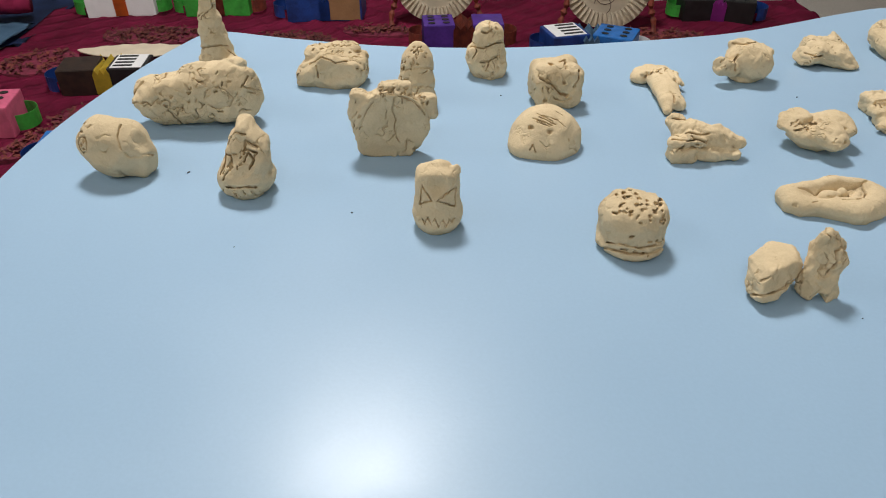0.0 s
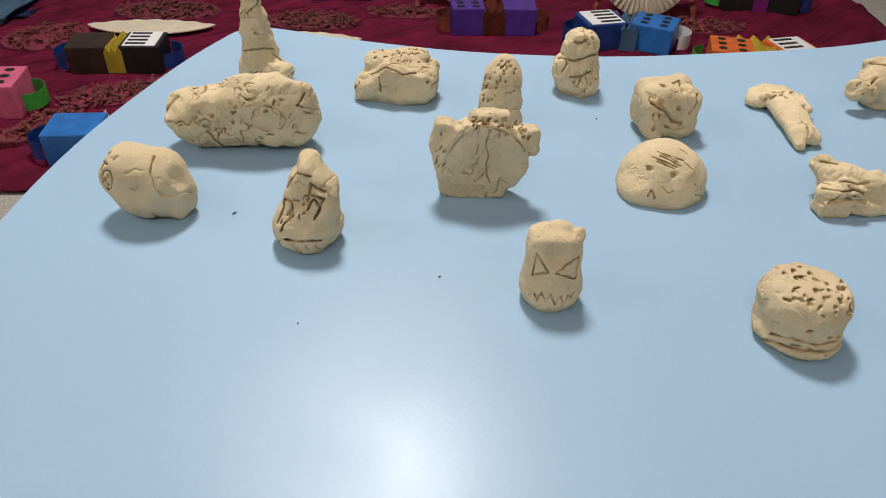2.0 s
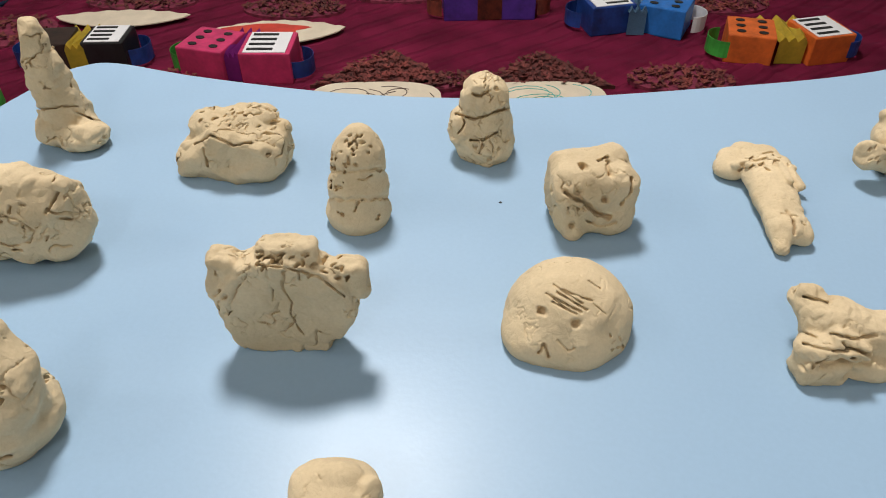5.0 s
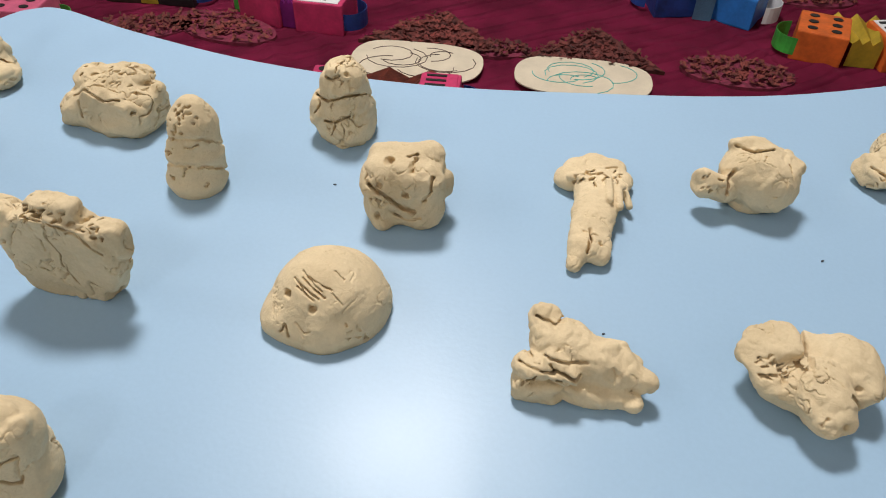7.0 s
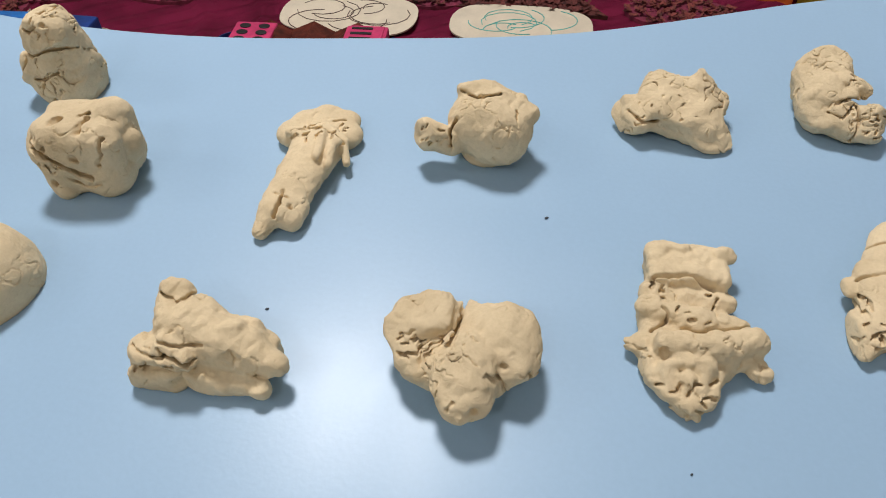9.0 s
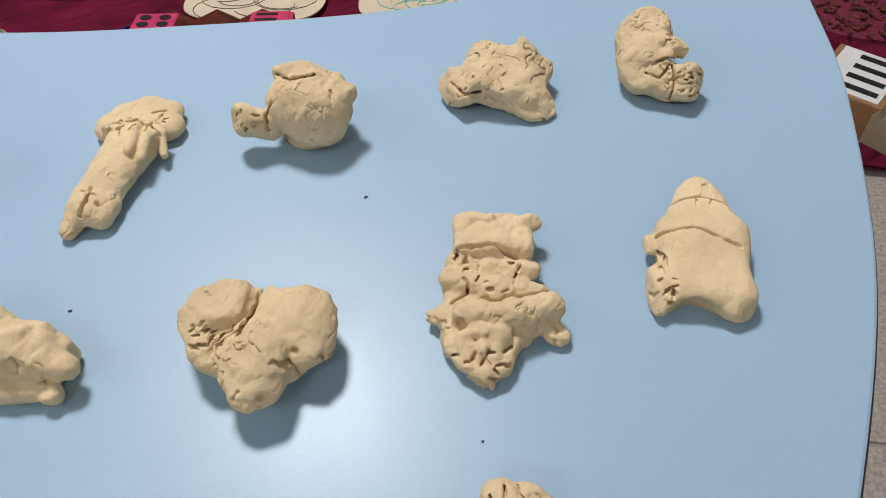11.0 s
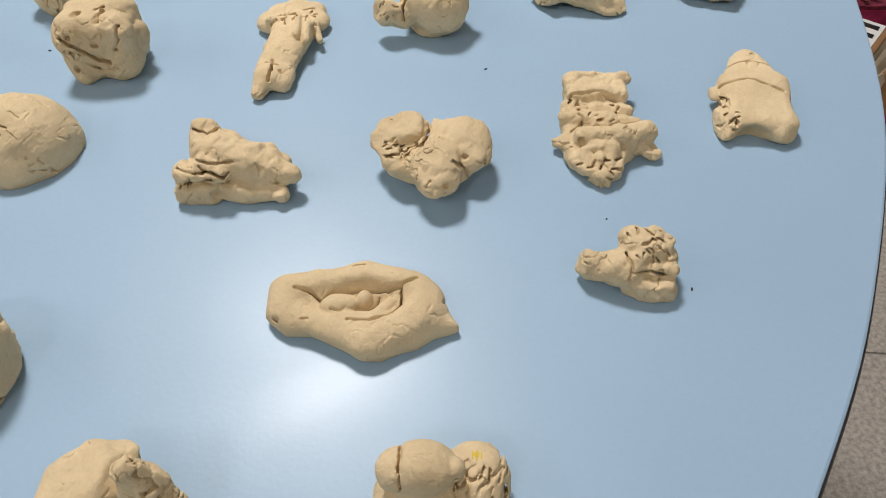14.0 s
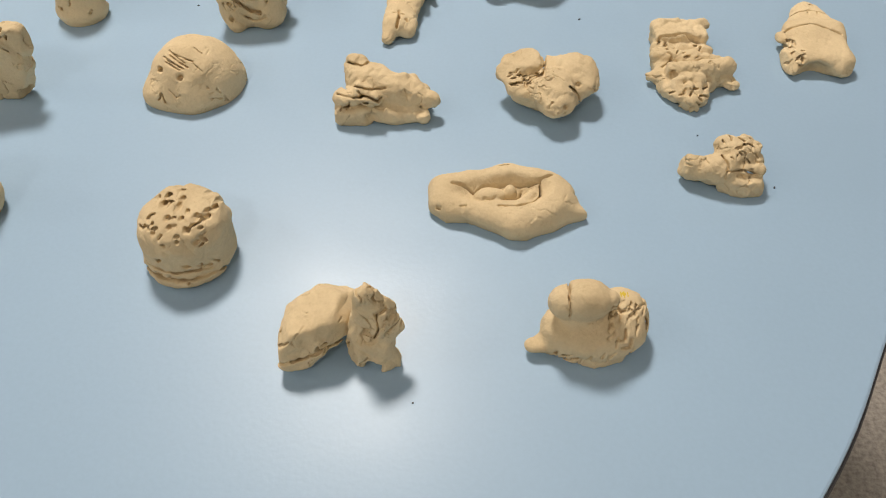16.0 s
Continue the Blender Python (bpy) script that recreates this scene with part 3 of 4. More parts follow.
def pumpkin():
    c = Clay(50, 48, 58)
    c.join(c.roll((0, 0, 13), (0, 3, 34), 19.5, 15.5))
    c.join(c.block((0, 3, 37), (16, 13, 10), 8.5), 5)
    c.join(c.ball((14, 3, 46), (4, 5, 4.5)), 3)
    c.join(c.ball((-8, 5, 45), (8, 6, 4)), 4)
    c.join(c.ball((2, 7, 48), (8, 5, 4)), 3)
    c.cut(c.ball((1, -19, 41), (17, 12, 9)), 6)
    c.planes(71, 4, 2)
    c.lumps(71, 0.6, 15, 0.2, 0.35)
    c.score([(-11, 25), (-13, 13), (-4, 14.5), (-11, 25)], 0.6, 1.6)
    c.score([(14, 25), (0, 14), (13, 11.5), (14, 25)], 0.6, 1.6)
    c.score([(-11, 2), (-9, -2), (-7, 3), (-4, -3), (-1.5, 2), (1, -4), (4, 1.5), (6.5, -4), (9, 2), (11, 0), (13, 3)], 0.5, 1.5)
    return c.done("clay_pumpkin_head", 0.0166, 0.4123, "beige clay pumpkin head with jagged scratched teeth", size=(0.875, 0.901, 0.885))


def column():
    c = Clay(46, 52, 60)
    c.join(c.roll((-1, 2, 6), (0.5, 8, 37), 16.5, 14.0))
    c.join(c.ball((-0.5, 2, 7), (17, 16, 8)), 3)
    c.join(c.ball((0, 5, 22), (15.5, 14.5, 8)), 3)
    c.join(c.ball((1, 9, 45), (8, 7.5, 9.5)), 5)
    c.lumps(81, 0.5, 16, 0.25, 0.3)
    c.score([(-18, 12), (-6, 10), (8, 11), (18, 13)], 1.6, 0.9).score([(-18, 25), (0, 24), (16, 27)], 1.4, 0.7)
    c.strew(82, 20, (-14, 15, -2, 34), 0.75, 3.2).strew(83, 14, (-4, 22, 12, 40), 0.7, 3.0).strew(84, 7, (-10, 0, 12, 10), 0.75, 3.0)
    c.strew(85, 8, (-7, 36, 7, 44), 0.7, 2.4, 1.6).score([(3, 20), (6, 21), (9, 23)], 0.5, 1.6).score([(0, 4), (1, 8)], 0.5, 1.6)
    return c.done("clay_column", -0.0037, 0.5996, "beige clay column pricked with small holes")


def snowman():
    c = Clay(56, 54, 64)
    c.join(c.roll((1, 0, 10), (0, 1, 40), 20.5, 14.5))
    c.join(c.ball((0, -2, 43), (14.5, 13, 12)), 3)
    c.join(c.ball((-15, -4, 20), (8, 12, 12)), 3)
    c.planes(91, 5, 2.5)
    c.lumps(91, 1.0, 13, 0.4).cracks(92, 11, 0.055, 1.6, 0.15)
    c.score([(-18, 20), (-6, 16), (4, 19), (16, 24)], 1.1, 2.2).score([(-7, 30), (-2, 29), (3, 32)], 1.0, 2.2).holes([(7, 33)], 1.3, 2.4)
    c.score([(-8, 4), (0, 4), (9, 9)], 1.0, 2.4).score([(-16, 8), (-12, 14), (-14, 18)], 0.8, 2).score([(-2, -4), (0, 2)], 0.8, 1.8)
    return c.done("clay_snowman", 0.0615, 0.6736, "stacked beige clay snowman with cut mouth lines", size=(0.908, 1.062, 0.920))


def cube_head():
    c = Clay(64, 62, 46)
    c.join(c.block((1, 12, 19), (21, 18, 18.5), 8, (0, 0, 10)))
    c.join(c.ball((-3, 2, 26), (16, 9, 11)), 6)
    c.join(c.ball((22, 15, 20), (4.5, 6, 8)), 2)
    c.join(c.ball((-8, -5, 4), (6, 5, 5)), 2)
    c.join(c.ball((13, 3, 10), (10, 9, 9)), 5)
    c.join(c.ball((12, 20, 35), (8, 7, 5)), 4)
    c.planes(104, 3, 1.5)
    c.lumps(101, 0.9, 15, 0.35, 0.8)
    c.holes([(-5, 32), (-8, 19)], 2.1, 4.5).holes([(6, 16), (-9, 3)], 1.6, 3.5)
    c.score([(8, 35), (7, 31), (8, 28)], 1.6, 3.0).score([(3, 36), (8, 38)], 0.8, 1.8)
    c.score([(-14, 19), (-9, 16), (-2, 13), (4, 9), (10, 8)], 1.7, 3.2).score([(15, 14), (19, 20), (19, 27)], 0.9, 2.4).score([(-2, 6), (6, 3), (14, 5)], 0.9, 1.8)
    c.cracks(102, 13, 0.04, 1.2, 0.4)
    return c.done("clay_block_head", 0.1169, 0.5955, "blocky beige clay head with poked eyes and small ear")


def dome_face():
    c = Clay(76, 72, 48)
    c.join(c.ball((0, 0, 2), (33, 30, 38)))
    c.join(c.ball((-18, -14, 6), (16, 15, 12)), 7)
    c.join(c.ball((4, -22, 8), (13, 8, 8)), 8)
    c.lumps(111, 0.8, 20, 0.2, 0.35)
    c.holes([(-16, 11), (0, 6)], 2.1, 5.0)
    c.score([(-12, 19), (2, 12)], 0.7, 1.8).score([(-9, 21), (5, 13)], 0.7, 1.8).score([(-6, 22), (8, 17)], 0.6, 1.5).score([(-11, 16), (0, 11)], 0.6, 1.6)
    c.score([(6, 27), (12, 23)], 0.5, 1.2).score([(-17, -10), (-14, -6), (-12, -12)], 0.8, 1.8).score([(8, 16), (14, 11)], 0.4, 0.8).score([(-10, 24), (3, 16)], 0.6, 1.6).score([(-14, 20), (-4, 13)], 0.5, 1.5).score([(-8, -3), (-3, -8), (0, -6)], 0.6, 1.5)
    c.strew(113, 10, (16, -10, 26, 0), 0.5, 1.0, 1.8, 1.2)
    return c.done("clay_dome_face", 0.1021, 0.5285, "domed beige clay face with two poked eyes", size=(0.889, 0.933, 0.785))


def mushroom():
    c = Clay(60, 116, 24)
    for x, y, r in ((-16, 38, 10), (-13, 47, 9), (-4, 53, 9.5), (6, 51, 9), (10, 41, 9.5), (-3, 42, 14)):
        c.join(c.ball((x, y, 5), (r, r, 5.5)), 2.0)
    c.join(c.roll((0, 24, 7.5), (-2, -20, 7), 13.5, 10.0, 0.66), 2)
    c.join(c.roll((-6, -22, 6), (-8, -33, 4), 6, 4.2, 0.9), 3)
    c.join(c.roll((4, -18, 6), (5, -25, 5), 6.5, 5, 0.9), 2)
    c.join(c.roll((-15, 32, 11), (2, 36, 13), 3.2, 2.8, 0.7), 0.8)
    c.join(c.roll((2, 36, 13), (14, 29, 11), 2.8, 2.4, 0.7), 0.8)
    c.join(c.roll((-10, 27, 14), (12, 25, 14), 3.0, 2.6, 0.7), 0.8)
    c.join(c.roll((9, 27, 14), (12, 9, 12), 2.6, 2.3), 0.7)
    c.join(c.roll((4, 27, 16), (6, 10, 15), 2.4, 2.2), 0.7)
    c.join(c.roll((14, 28, 10), (18, 18, 6), 2.2, 1.8), 0.7)
    c.lumps(121, 0.35, 14, 0.25, 0.3)
    c.score([(-2, -14), (-1, -22), (-2, -28)], 1.1, 2.6, "top").score([(-6, -16), (2, -18)], 0.6, 1.4, "top").holes([(4, -22)], 1.2, 2.0, "top")
    c.score([(-14, 30), (-4, 33), (6, 31), (14, 27)], 0.9, 2.6, "top").score([(-8, 40), (0, 38), (8, 40)], 0.7, 1.6, "top").score([(3, 45), (9, 47)], 0.7, 1.2, "top")
    c.strew(122, 16, (-12, 26, 12, 34), 0.7, 1.6, 2.2)
    return c.done("clay_mushroom", 0.2214, 0.6145, "long-stemmed beige clay mushroom lying flat, ruffled cap")


def turtle():
    c = Clay(80, 70, 52)
    c.join(c.ball((9, 2, 19), (24, 23, 18)))
    c.join(c.ball((16, -6, 17), (17, 16, 15)), 5)
    c.join(c.roll((-10, -13, 14), (-24, -14, 18), 7, 8.5), 2)
    c.join(c.ball((-25, -14, 19), (8, 8, 8)), 2)
    c.join(c.ball((2, 12, 31), (13, 9, 7)), 2)
    c.join(c.roll((24, 10, 28), (31, 6, 24), 5, 5), 1.5)
    c.join(c.ball((8, 0, 3), (16, 15, 6)), 3)
    c.planes(131, 5, 2.5)
    c.lumps(131, 1.0, 14, 0.4, 0.7)
    c.score([(-10, 0), (-11, 8), (-8, 14)], 1.2, 2.6).score([(-8, 30), (2, 26), (14, 30)], 1.0, 2.2).score([(24, 22), (26, 14)], 0.7, 1.4)
    c.strew(132, 10, (-30, -2, -14, 8), 0.7, 1.5, 2.0)
    return c.done("clay_turtle", 0.2985, 0.6611, "beige clay turtle with round shell and stub head", size=(0.874, 0.851, 0.964))


def rough_dog():
    c = Clay(74, 62, 36)
    c.join(c.roll((-15, 3, 13), (24, -2, 12), 12, 5.5))
    c.join(c.ball((6, 1, 15), (13, 9, 9)), 3)
    c.join(c.roll((-18, 6, 17), (-24, 17, 21), 9, 6), 3)
    c.join(c.ball((-22, 17, 22), (8, 6, 5)), 2)
    c.join(c.ball((-11, 7, 16), (14, 11, 10), (0, 10, -25)), 4)
    c.join(c.roll((-20, 14, 18), (16, 2, 13), 6, 5), 4)
    c.join(c.block((0, 9, 8), (22, 7, 7), 4, (0, 0, -14)), 3)
    c.join(c.ball((9, 9, 15), (6, 5, 5)), 1)
    c.join(c.ball((-24, -6, 15), (9, 8, 5), (0, -12, 0)), 1)
    c.join(c.ball((-12, -8, 18), (9, 6, 4.5), (0, 18, 0)), 0.8)
    c.join(c.block((-21, -9, 5.5), (11, 7, 6), 3.5, (0, 4, 5)), 0.8)
    c.join(c.roll((-4, -9, 5.5), (18, -9, 5), 6, 4.8), 0.8)
    c.join(c.ball((20, -10, 5), (5, 4.5, 5)), 1)
    c.cut(c.block((6, -17, 10.4), (26, 7, 0.9), 0.4, (0, 4, 2)), 0.8)
    c.cut(c.block((-22, -18, 11.0), (11, 7, 0.7), 0.3, (0, -8, 0)), 0.8)
    c.cut(c.ball((-10, -16, 7), (4, 6, 4)), 1.5)
    c.cut(c.ball((2, 12, 24), (6, 3, 4)), 1.5)
    c.planes(141, 4, 2)
    c.lumps(141, 0.9, 11, 0.5, 0.8)
    c.score([(-30, 8), (-20, 6), (-14, 8), (-6, 5)], 0.9, 2.4).score([(-20, 13), (-10, 11), (-2, 13)], 0.8, 2.0).score([(-26, 27), (-18, 25), (-14, 28)], 0.9, 2.0)
    c.strew(144, 8, (-30, 0, -6, 14), 0.7, 1.6, 2.6, 0.1)
    return c.done("clay_dog", 0.2263, 0.5115, "rough folded beige clay animal with long snout")


def heart_lump():
    c = Clay(80, 76, 50)
    c.join(c.block((-15, 8, 29), (12, 10, 8), 5, (0, -10, 20)))
    c.join(c.ball((-22, 3, 26), (9, 9, 9)), 2)
    c.join(c.ball((17, 7, 26), (16, 14, 12)), 2)
    c.join(c.ball((23, 0, 22), (10, 11, 11)), 3)
    c.join(c.ball((5, -9, 27), (13, 16, 12), (0, 0, -12)), 1.2)
    c.join(c.ball((7, -17, 20), (12, 13, 11)), 7)
    c.join(c.ball((2, -1, 15), (24, 19, 14)), 3)
    c.join(c.ball((-12, -6, 20), (13, 11, 10)), 3)
    c.join(c.ball((2, 12, 22), (8, 8, 8)), 3)
    c.join(c.ball((2, -2, 5), (15, 12, 7)), 4)
    c.cut(c.ball((-1, 8, 38), (4, 10, 7)), 3)
    c.planes(151, 3, 2)
    c.lumps(151, 1.3, 12, 0.45, 0.8)
    c.score([(-1, 36), (-1, 24), (-12, 14)], 1.4, 3.2).score([(-22, 14), (-12, 17), (-2, 24)], 1.2, 2.4).holes([(12, 2), (20, 16)], 1.6, 2.5)
    c.score([(2, 1), (4, 5)], 0.8, 2.0).strew(153, 16, (-24, 12, -6, 24), 0.8, 1.6, 2.6).score([(14, 16), (20, 9), (22, 2)], 0.9, 2.0)
    c.cracks(152, 14, 0.05, 1.3, 0.3)
    return c.done("clay_heart", 0.3166, 0.5292, "three-lobed beige clay lump shaped like a heart", size=(0.937, 1.021, 0.660))


def flat_man():
    c = Clay(66, 98, 24)
    c.join(c.block((-6, 31, 8), (16.5, 11.5, 8), 3.5, (0, 0, 4)))
    c.join(c.ball((0, 42, 9), (6, 4, 5)), 1.5)
    c.join(c.ball((8, 38, 14), (6, 4.5, 3.5), (0, 15, 20)), 0.8)
    c.join(c.roll((-17, 36, 15), (-8, 37, 16), 2.6, 2.2), 0.8)
    c.join(c.ball((-5, 25, 14.5), (8, 5, 3.5)), 1.5)
    c.join(c.roll((-19, 17, 7), (10, 18, 7), 6, 5, 0.8), 1.5)
    c.join(c.sheet([(-25, 8), (-12, 15), (8, 15), (19, 5), (24, -8), (16, -12), (-4, -12), (-22, -6)], 0, 9, 3.5), 2)
    c.join(c.roll((-21, 8, 10), (-2, 3, 12), 4.5, 5, 0.7), 0.8)
    c.join(c.roll((-2, 3, 12), (16, 5, 10), 5, 3.5, 0.7), 0.8)
    c.join(c.roll((-14, -11, 12), (4, -9, 12.5), 5.0, 5.4), 0.7)
    c.join(c.roll((4, -9, 12.5), (18, -3, 10), 5.4, 6.2), 1.5)
    c.join(c.roll((17, -6, 5), (22, -11, 3.5), 6, 4.5, 0.7), 1.5)
    c.join(c.roll((-18, -5, 6), (-26, -9, 5), 5, 3.6, 0.7), 1.5)
    c.join(c.sheet([(-25, -6), (-22, -24), (-13, -33), (-5, -37), (4, -31), (8, -19), (17, -9)], 0, 9, 3.5), 2)
    c.join(c.roll((-9, -17, 11), (0, -18, 11), 3.6, 3.4, 0.8), 0.7)
    c.join(c.roll((-1, -18, 10), (-1, -26, 8), 3.4, 3.0), 0.7)
    c.join(c.roll((-6, -24, 9), (-2, -36, 3), 3.6, 1.6), 1)
    c.join(c.roll((-14, -20, 9), (-12, -28, 6), 4, 3), 1)
    c.cut(c.ball((-15.5, -15, 12), (2.2, 3, 2.6)), 0.6)
    c.lumps(161, 0.55, 9, 0.45, 0.8)
    c.score([(-20, 20), (-8, 22), (4, 20)], 0.9, 2.0, "top").score([(-12, -4), (-2, -4), (10, 0), (18, 4)], 0.8, 1.8, "top").score([(-20, -4), (-14, 2), (-16, 6)], 0.8, 1.8, "top")
    c.strew(163, 20, (-18, -26, 4, -8), 0.7, 1.8, 2.6).strew(164, 12, (-22, 10, 8, 20), 0.7, 1.8, 2.0)
    return c.done("clay_flat_man", 0.4085, 0.5588, "flat beige clay figure lying down with folded arm")


def rock():
    c = Clay(84, 76, 50)
    c.join(c.block((2, 2, 15), (24, 20, 13), 8, (0, 10, -12)))
    c.join(c.ball((-22, -8, 14), (13, 14, 12)), 3)
    c.join(c.ball((22, -16, 9), (13, 10, 9)), 4)
    c.join(c.roll((10, 10, 24), (11, 15, 36), 9, 2.5), 3)
    c.join(c.roll((-10, 10, 24), (14, 12, 26), 7, 6), 4)
    c.cut(c.ball((4, -16, 34), (14, 14, 10)), 5)
    c.planes(171, 10, 5)
    c.lumps(171, 0.9, 14, 0.35, 0.7).strew(172, 10, (-24, 2, 14, 24), 0.6, 1.3, 1.4)
    c.score([(-26, 8), (-18, 2), (-10, 4)], 1.2, 2.6).score([(-12, -8), (0, -12), (10, -10)], 1.0, 1.8).cracks(173, 12, 0.06, 1.5, 0.2)
    return c.done("clay_rock", 0.3977, 0.7021, "angular beige clay lump with a small horn", size=(0.932, 0.953, 0.721))


def curled():
    c = Clay(76, 84, 52)
    c.join(c.roll((-12, 14, 18), (-12, -10, 14), 17, 15))
    c.join(c.ball((-8, 18, 26), (15, 15, 12)), 4)
    c.join(c.ball((14, -17, 13), (13, 12, 12)), 2)
    c.join(c.ball((-4, -8, 24), (12, 6, 5), (0, 10, -15)), 1)
    c.join(c.roll((-2, 2, 27), (12, -2, 24), 6, 5), 1)
    c.join(c.ball((4, -18, 12), (14, 10, 11)), 3)
    c.planes(181, 6, 4)
    c.lumps(181, 1.2, 14, 0.5)
    c.score([(-8, 8), (0, 12), (12, 10)], 1.5, 3.6).score([(-12, 3), (-4, 0), (2, 6)], 1.0, 2.4).score([(4, -12), (6, -2), (4, 8)], 1.0, 2.6)
    c.strew(182, 22, (2, -16, 22, 6), 0.8, 1.9, 2.2).cracks(183, 10, 0.07, 1.6, 0.2)
    return c.done("clay_curl", 0.4817, 0.7249, "curled beige clay head with crumpled face", size=(0.803, 0.954, 0.787))


def shell():
    c = Clay(72, 96, 40)
    c.join(c.block((0, -14, 9), (23, 19, 11), 8, (0, 0, 4)))
    c.join(c.roll((1, 2, 10), (1, 22, 9), 22, 14, 0.62), 5)
    c.join(c.roll((-18, 2, 15), (18, 5, 15), 5, 5), 4)
    c.join(c.ball((-22, -26, 7), (8, 12, 8)), 3)
    c.join(c.ball((15, -26, 8), (12, 10, 9)), 3)
    c.join(c.ball((-26, -6, 11), (5, 5, 4)), 2)
    c.cut(c.ball((-4, -40, 4), (13, 12, 14)), 3)
    c.cut(c.ball((2, 12, 27), (24, 8, 9)), 4)
    c.planes(191, 5, 2.5)
    c.lumps(191, 0.8, 16, 0.25, 0.35)
    c.score([(-22, 16), (0, 20), (20, 17)], 0.8, 1.4, "top").score([(-24, -4), (-6, -1), (8, -5), (18, -7)], 0.9, 1.6, "top")
    c.strew(192, 16, (-26, -16, -14, 4), 0.9, 1.5, 2.4).strew(193, 8, (-6, 22, 14, 34), 0.7, 1.2, 2.0)
    return c.done("clay_shell", 0.4893, 0.6001, "smooth beige clay shell with pressed ridge", turn=-3, size=(0.798, 1.077, 0.672))


def oval_eye():
    c = Clay(96, 60, 24)
    c.join(c.sheet([(-39, 8), (-38, -5), (-29, -12), (-18, -11), (-4, -17), (5, -21), (13, -21), (20, -17), (27, -14), (34, -8), (44, -4), (38, 5), (29, 15), (14, 23), (0, 21), (-20, 18), (-34, 15)], -2, 8, 4.5))
    c.join(c.roll((-31, 7, 8), (2, 12, 10), 8, 9, 0.75), 5)
    c.join(c.roll((2, 12, 10), (22, 11, 10), 9, 8, 0.75), 5)
    c.join(c.roll((-30, -2, 7), (6, -14, 8), 7, 7, 0.7), 5)
    c.join(c.roll((6, -14, 8), (28, 0, 9), 7, 8, 0.7), 5)
    c.join(c.ball((26, 6, 8), (10, 9, 6)), 5)
    c.cut(c.ball((-2, 1, 17), (25, 7.5, 8), (0, 0, 6)), 4)
    c.join(c.ball((-7, 0, 10), (8.5, 5, 4.5), (0, 0, 12)), 0.8)
    c.join(c.ball((3, 3, 11), (3.5, 4, 4)), 0.8)
    c.join(c.roll((-6, -7, 9), (8, -6, 9.5), 3.5, 3.5), 1.0)
    c.join(c.roll((8, -6, 9.5), (15, 3, 9.5), 3.5, 3.0), 1.0)
    c.lumps(201, 0.45, 17, 0.18, 0.25)
    c.score([(-27, 5), (-20, 4), (-15, 1), (-11, 5), (0, 7), (8, 7), (17, 8), (25, 13)], 0.8, 2.0, "top").score([(18, 8), (19, 1), (14, -5), (7, -9), (-2, -9)], 0.7, 1.8, "top")
    c.score([(9, 5), (8, 1), (3, -2)], 0.6, 1.5, "top").score([(-10, -4), (-6, -5), (-4, -3)], 0.6, 1.2, "top")
    c.score([(-34, -8), (-32, -9)], 0.6, 0.9, "top").score([(-22, -9), (-19, -9)], 0.5, 0.7, "top").score([(36, 4), (38, 8)], 0.6, 1.2, "top").score([(-4, 16), (2, 17)], 0.5, 0.8, "top")
    return c.done("clay_eye", 0.2957, 0.4344, "flat beige clay oval with a lidded eye hollow")


def twisted():
    c = Clay(56, 48, 32)
    c.join(c.roll((-19, -1, 8.5), (-2, -3, 10), 6.2, 8))
    c.join(c.ball((-20, 0, 8.5), (4, 6.5, 7)), 1.5)
    c.join(c.ball((5, 6, 14), (11, 9.5, 9)), 1.5)
    c.join(c.block((9, 8, 15), (7, 6, 7), 3, (15, 20, -20)), 1)
    c.join(c.ball((0, 9, 17), (6, 6, 5)), 1)
    c.join(c.ball((14, 3, 11), (5, 7, 6)), 1)
    c.join(c.sheet([(-5, -10), (2, -2), (17, -2), (19, -12), (10, -15), (2, -13)], 0, 10, 3), 1)
    c.join(c.roll((1, -4, 13), (14, -4, 12), 3.6, 3.4, 0.8), 0.7)
    c.planes(211, 3, 1.5)
    c.lumps(211, 0.9, 10, 0.5, 0.8)
    c.score([(-3, 2), (-2, 8), (-5, 13)], 0.8, 1.3).score([(-2, 5), (6, 6), (16, 4)], 0.8, 1.4).score([(2, 17), (8, 20), (12, 18)], 0.7, 1.2).strew(212, 9, (-4, 8, 14, 22), 0.6, 1.2, 2.4, 2.2)
    c.cracks(213, 10, 0.05, 1.2, 0.35)
    return c.done("clay_twist", 0.4134, 0.4667, "small twisted beige clay piece with a stub arm")


def cake():
    c = Clay(62, 62, 56)
    c.join(c.roll((0, 0, 11), (0, 1, 22), 24, 23.5))
    c.join(c.ball((0, 1, 26), (23, 22, 17)), 6)
    c.cut(c.block((0, 0, 60.5), (40, 40, 20), 2, (-4, 0, 0)), 7)
    c.join(c.ball((0, -2, 6), (25, 24, 8)), 3)
    c.lumps(221, 0.8, 15, 0.4, 0.6)
    c.score([(-22, -4), (-6, -8), (8, -8), (22, -3)], 1.2, 1.8).score([(-20, 0), (0, -4), (18, -1)], 1.0, 1.2)
    c.strew(222, 40, (-19, 14, 19, 44), 1.2, 2.8).strew(224, 22, (-20, 12, 20, 44), 1.0, 2.0, 2.4, 0.5).strew(223, 10, (-20, -12, 20, 4), 0.9, 1.6, 2.2, 0.2)
    return c.done("clay_cake", 0.1429, 0.3922, "round beige clay cake with many poked holes", size=(0.885, 0.960, 0.835))


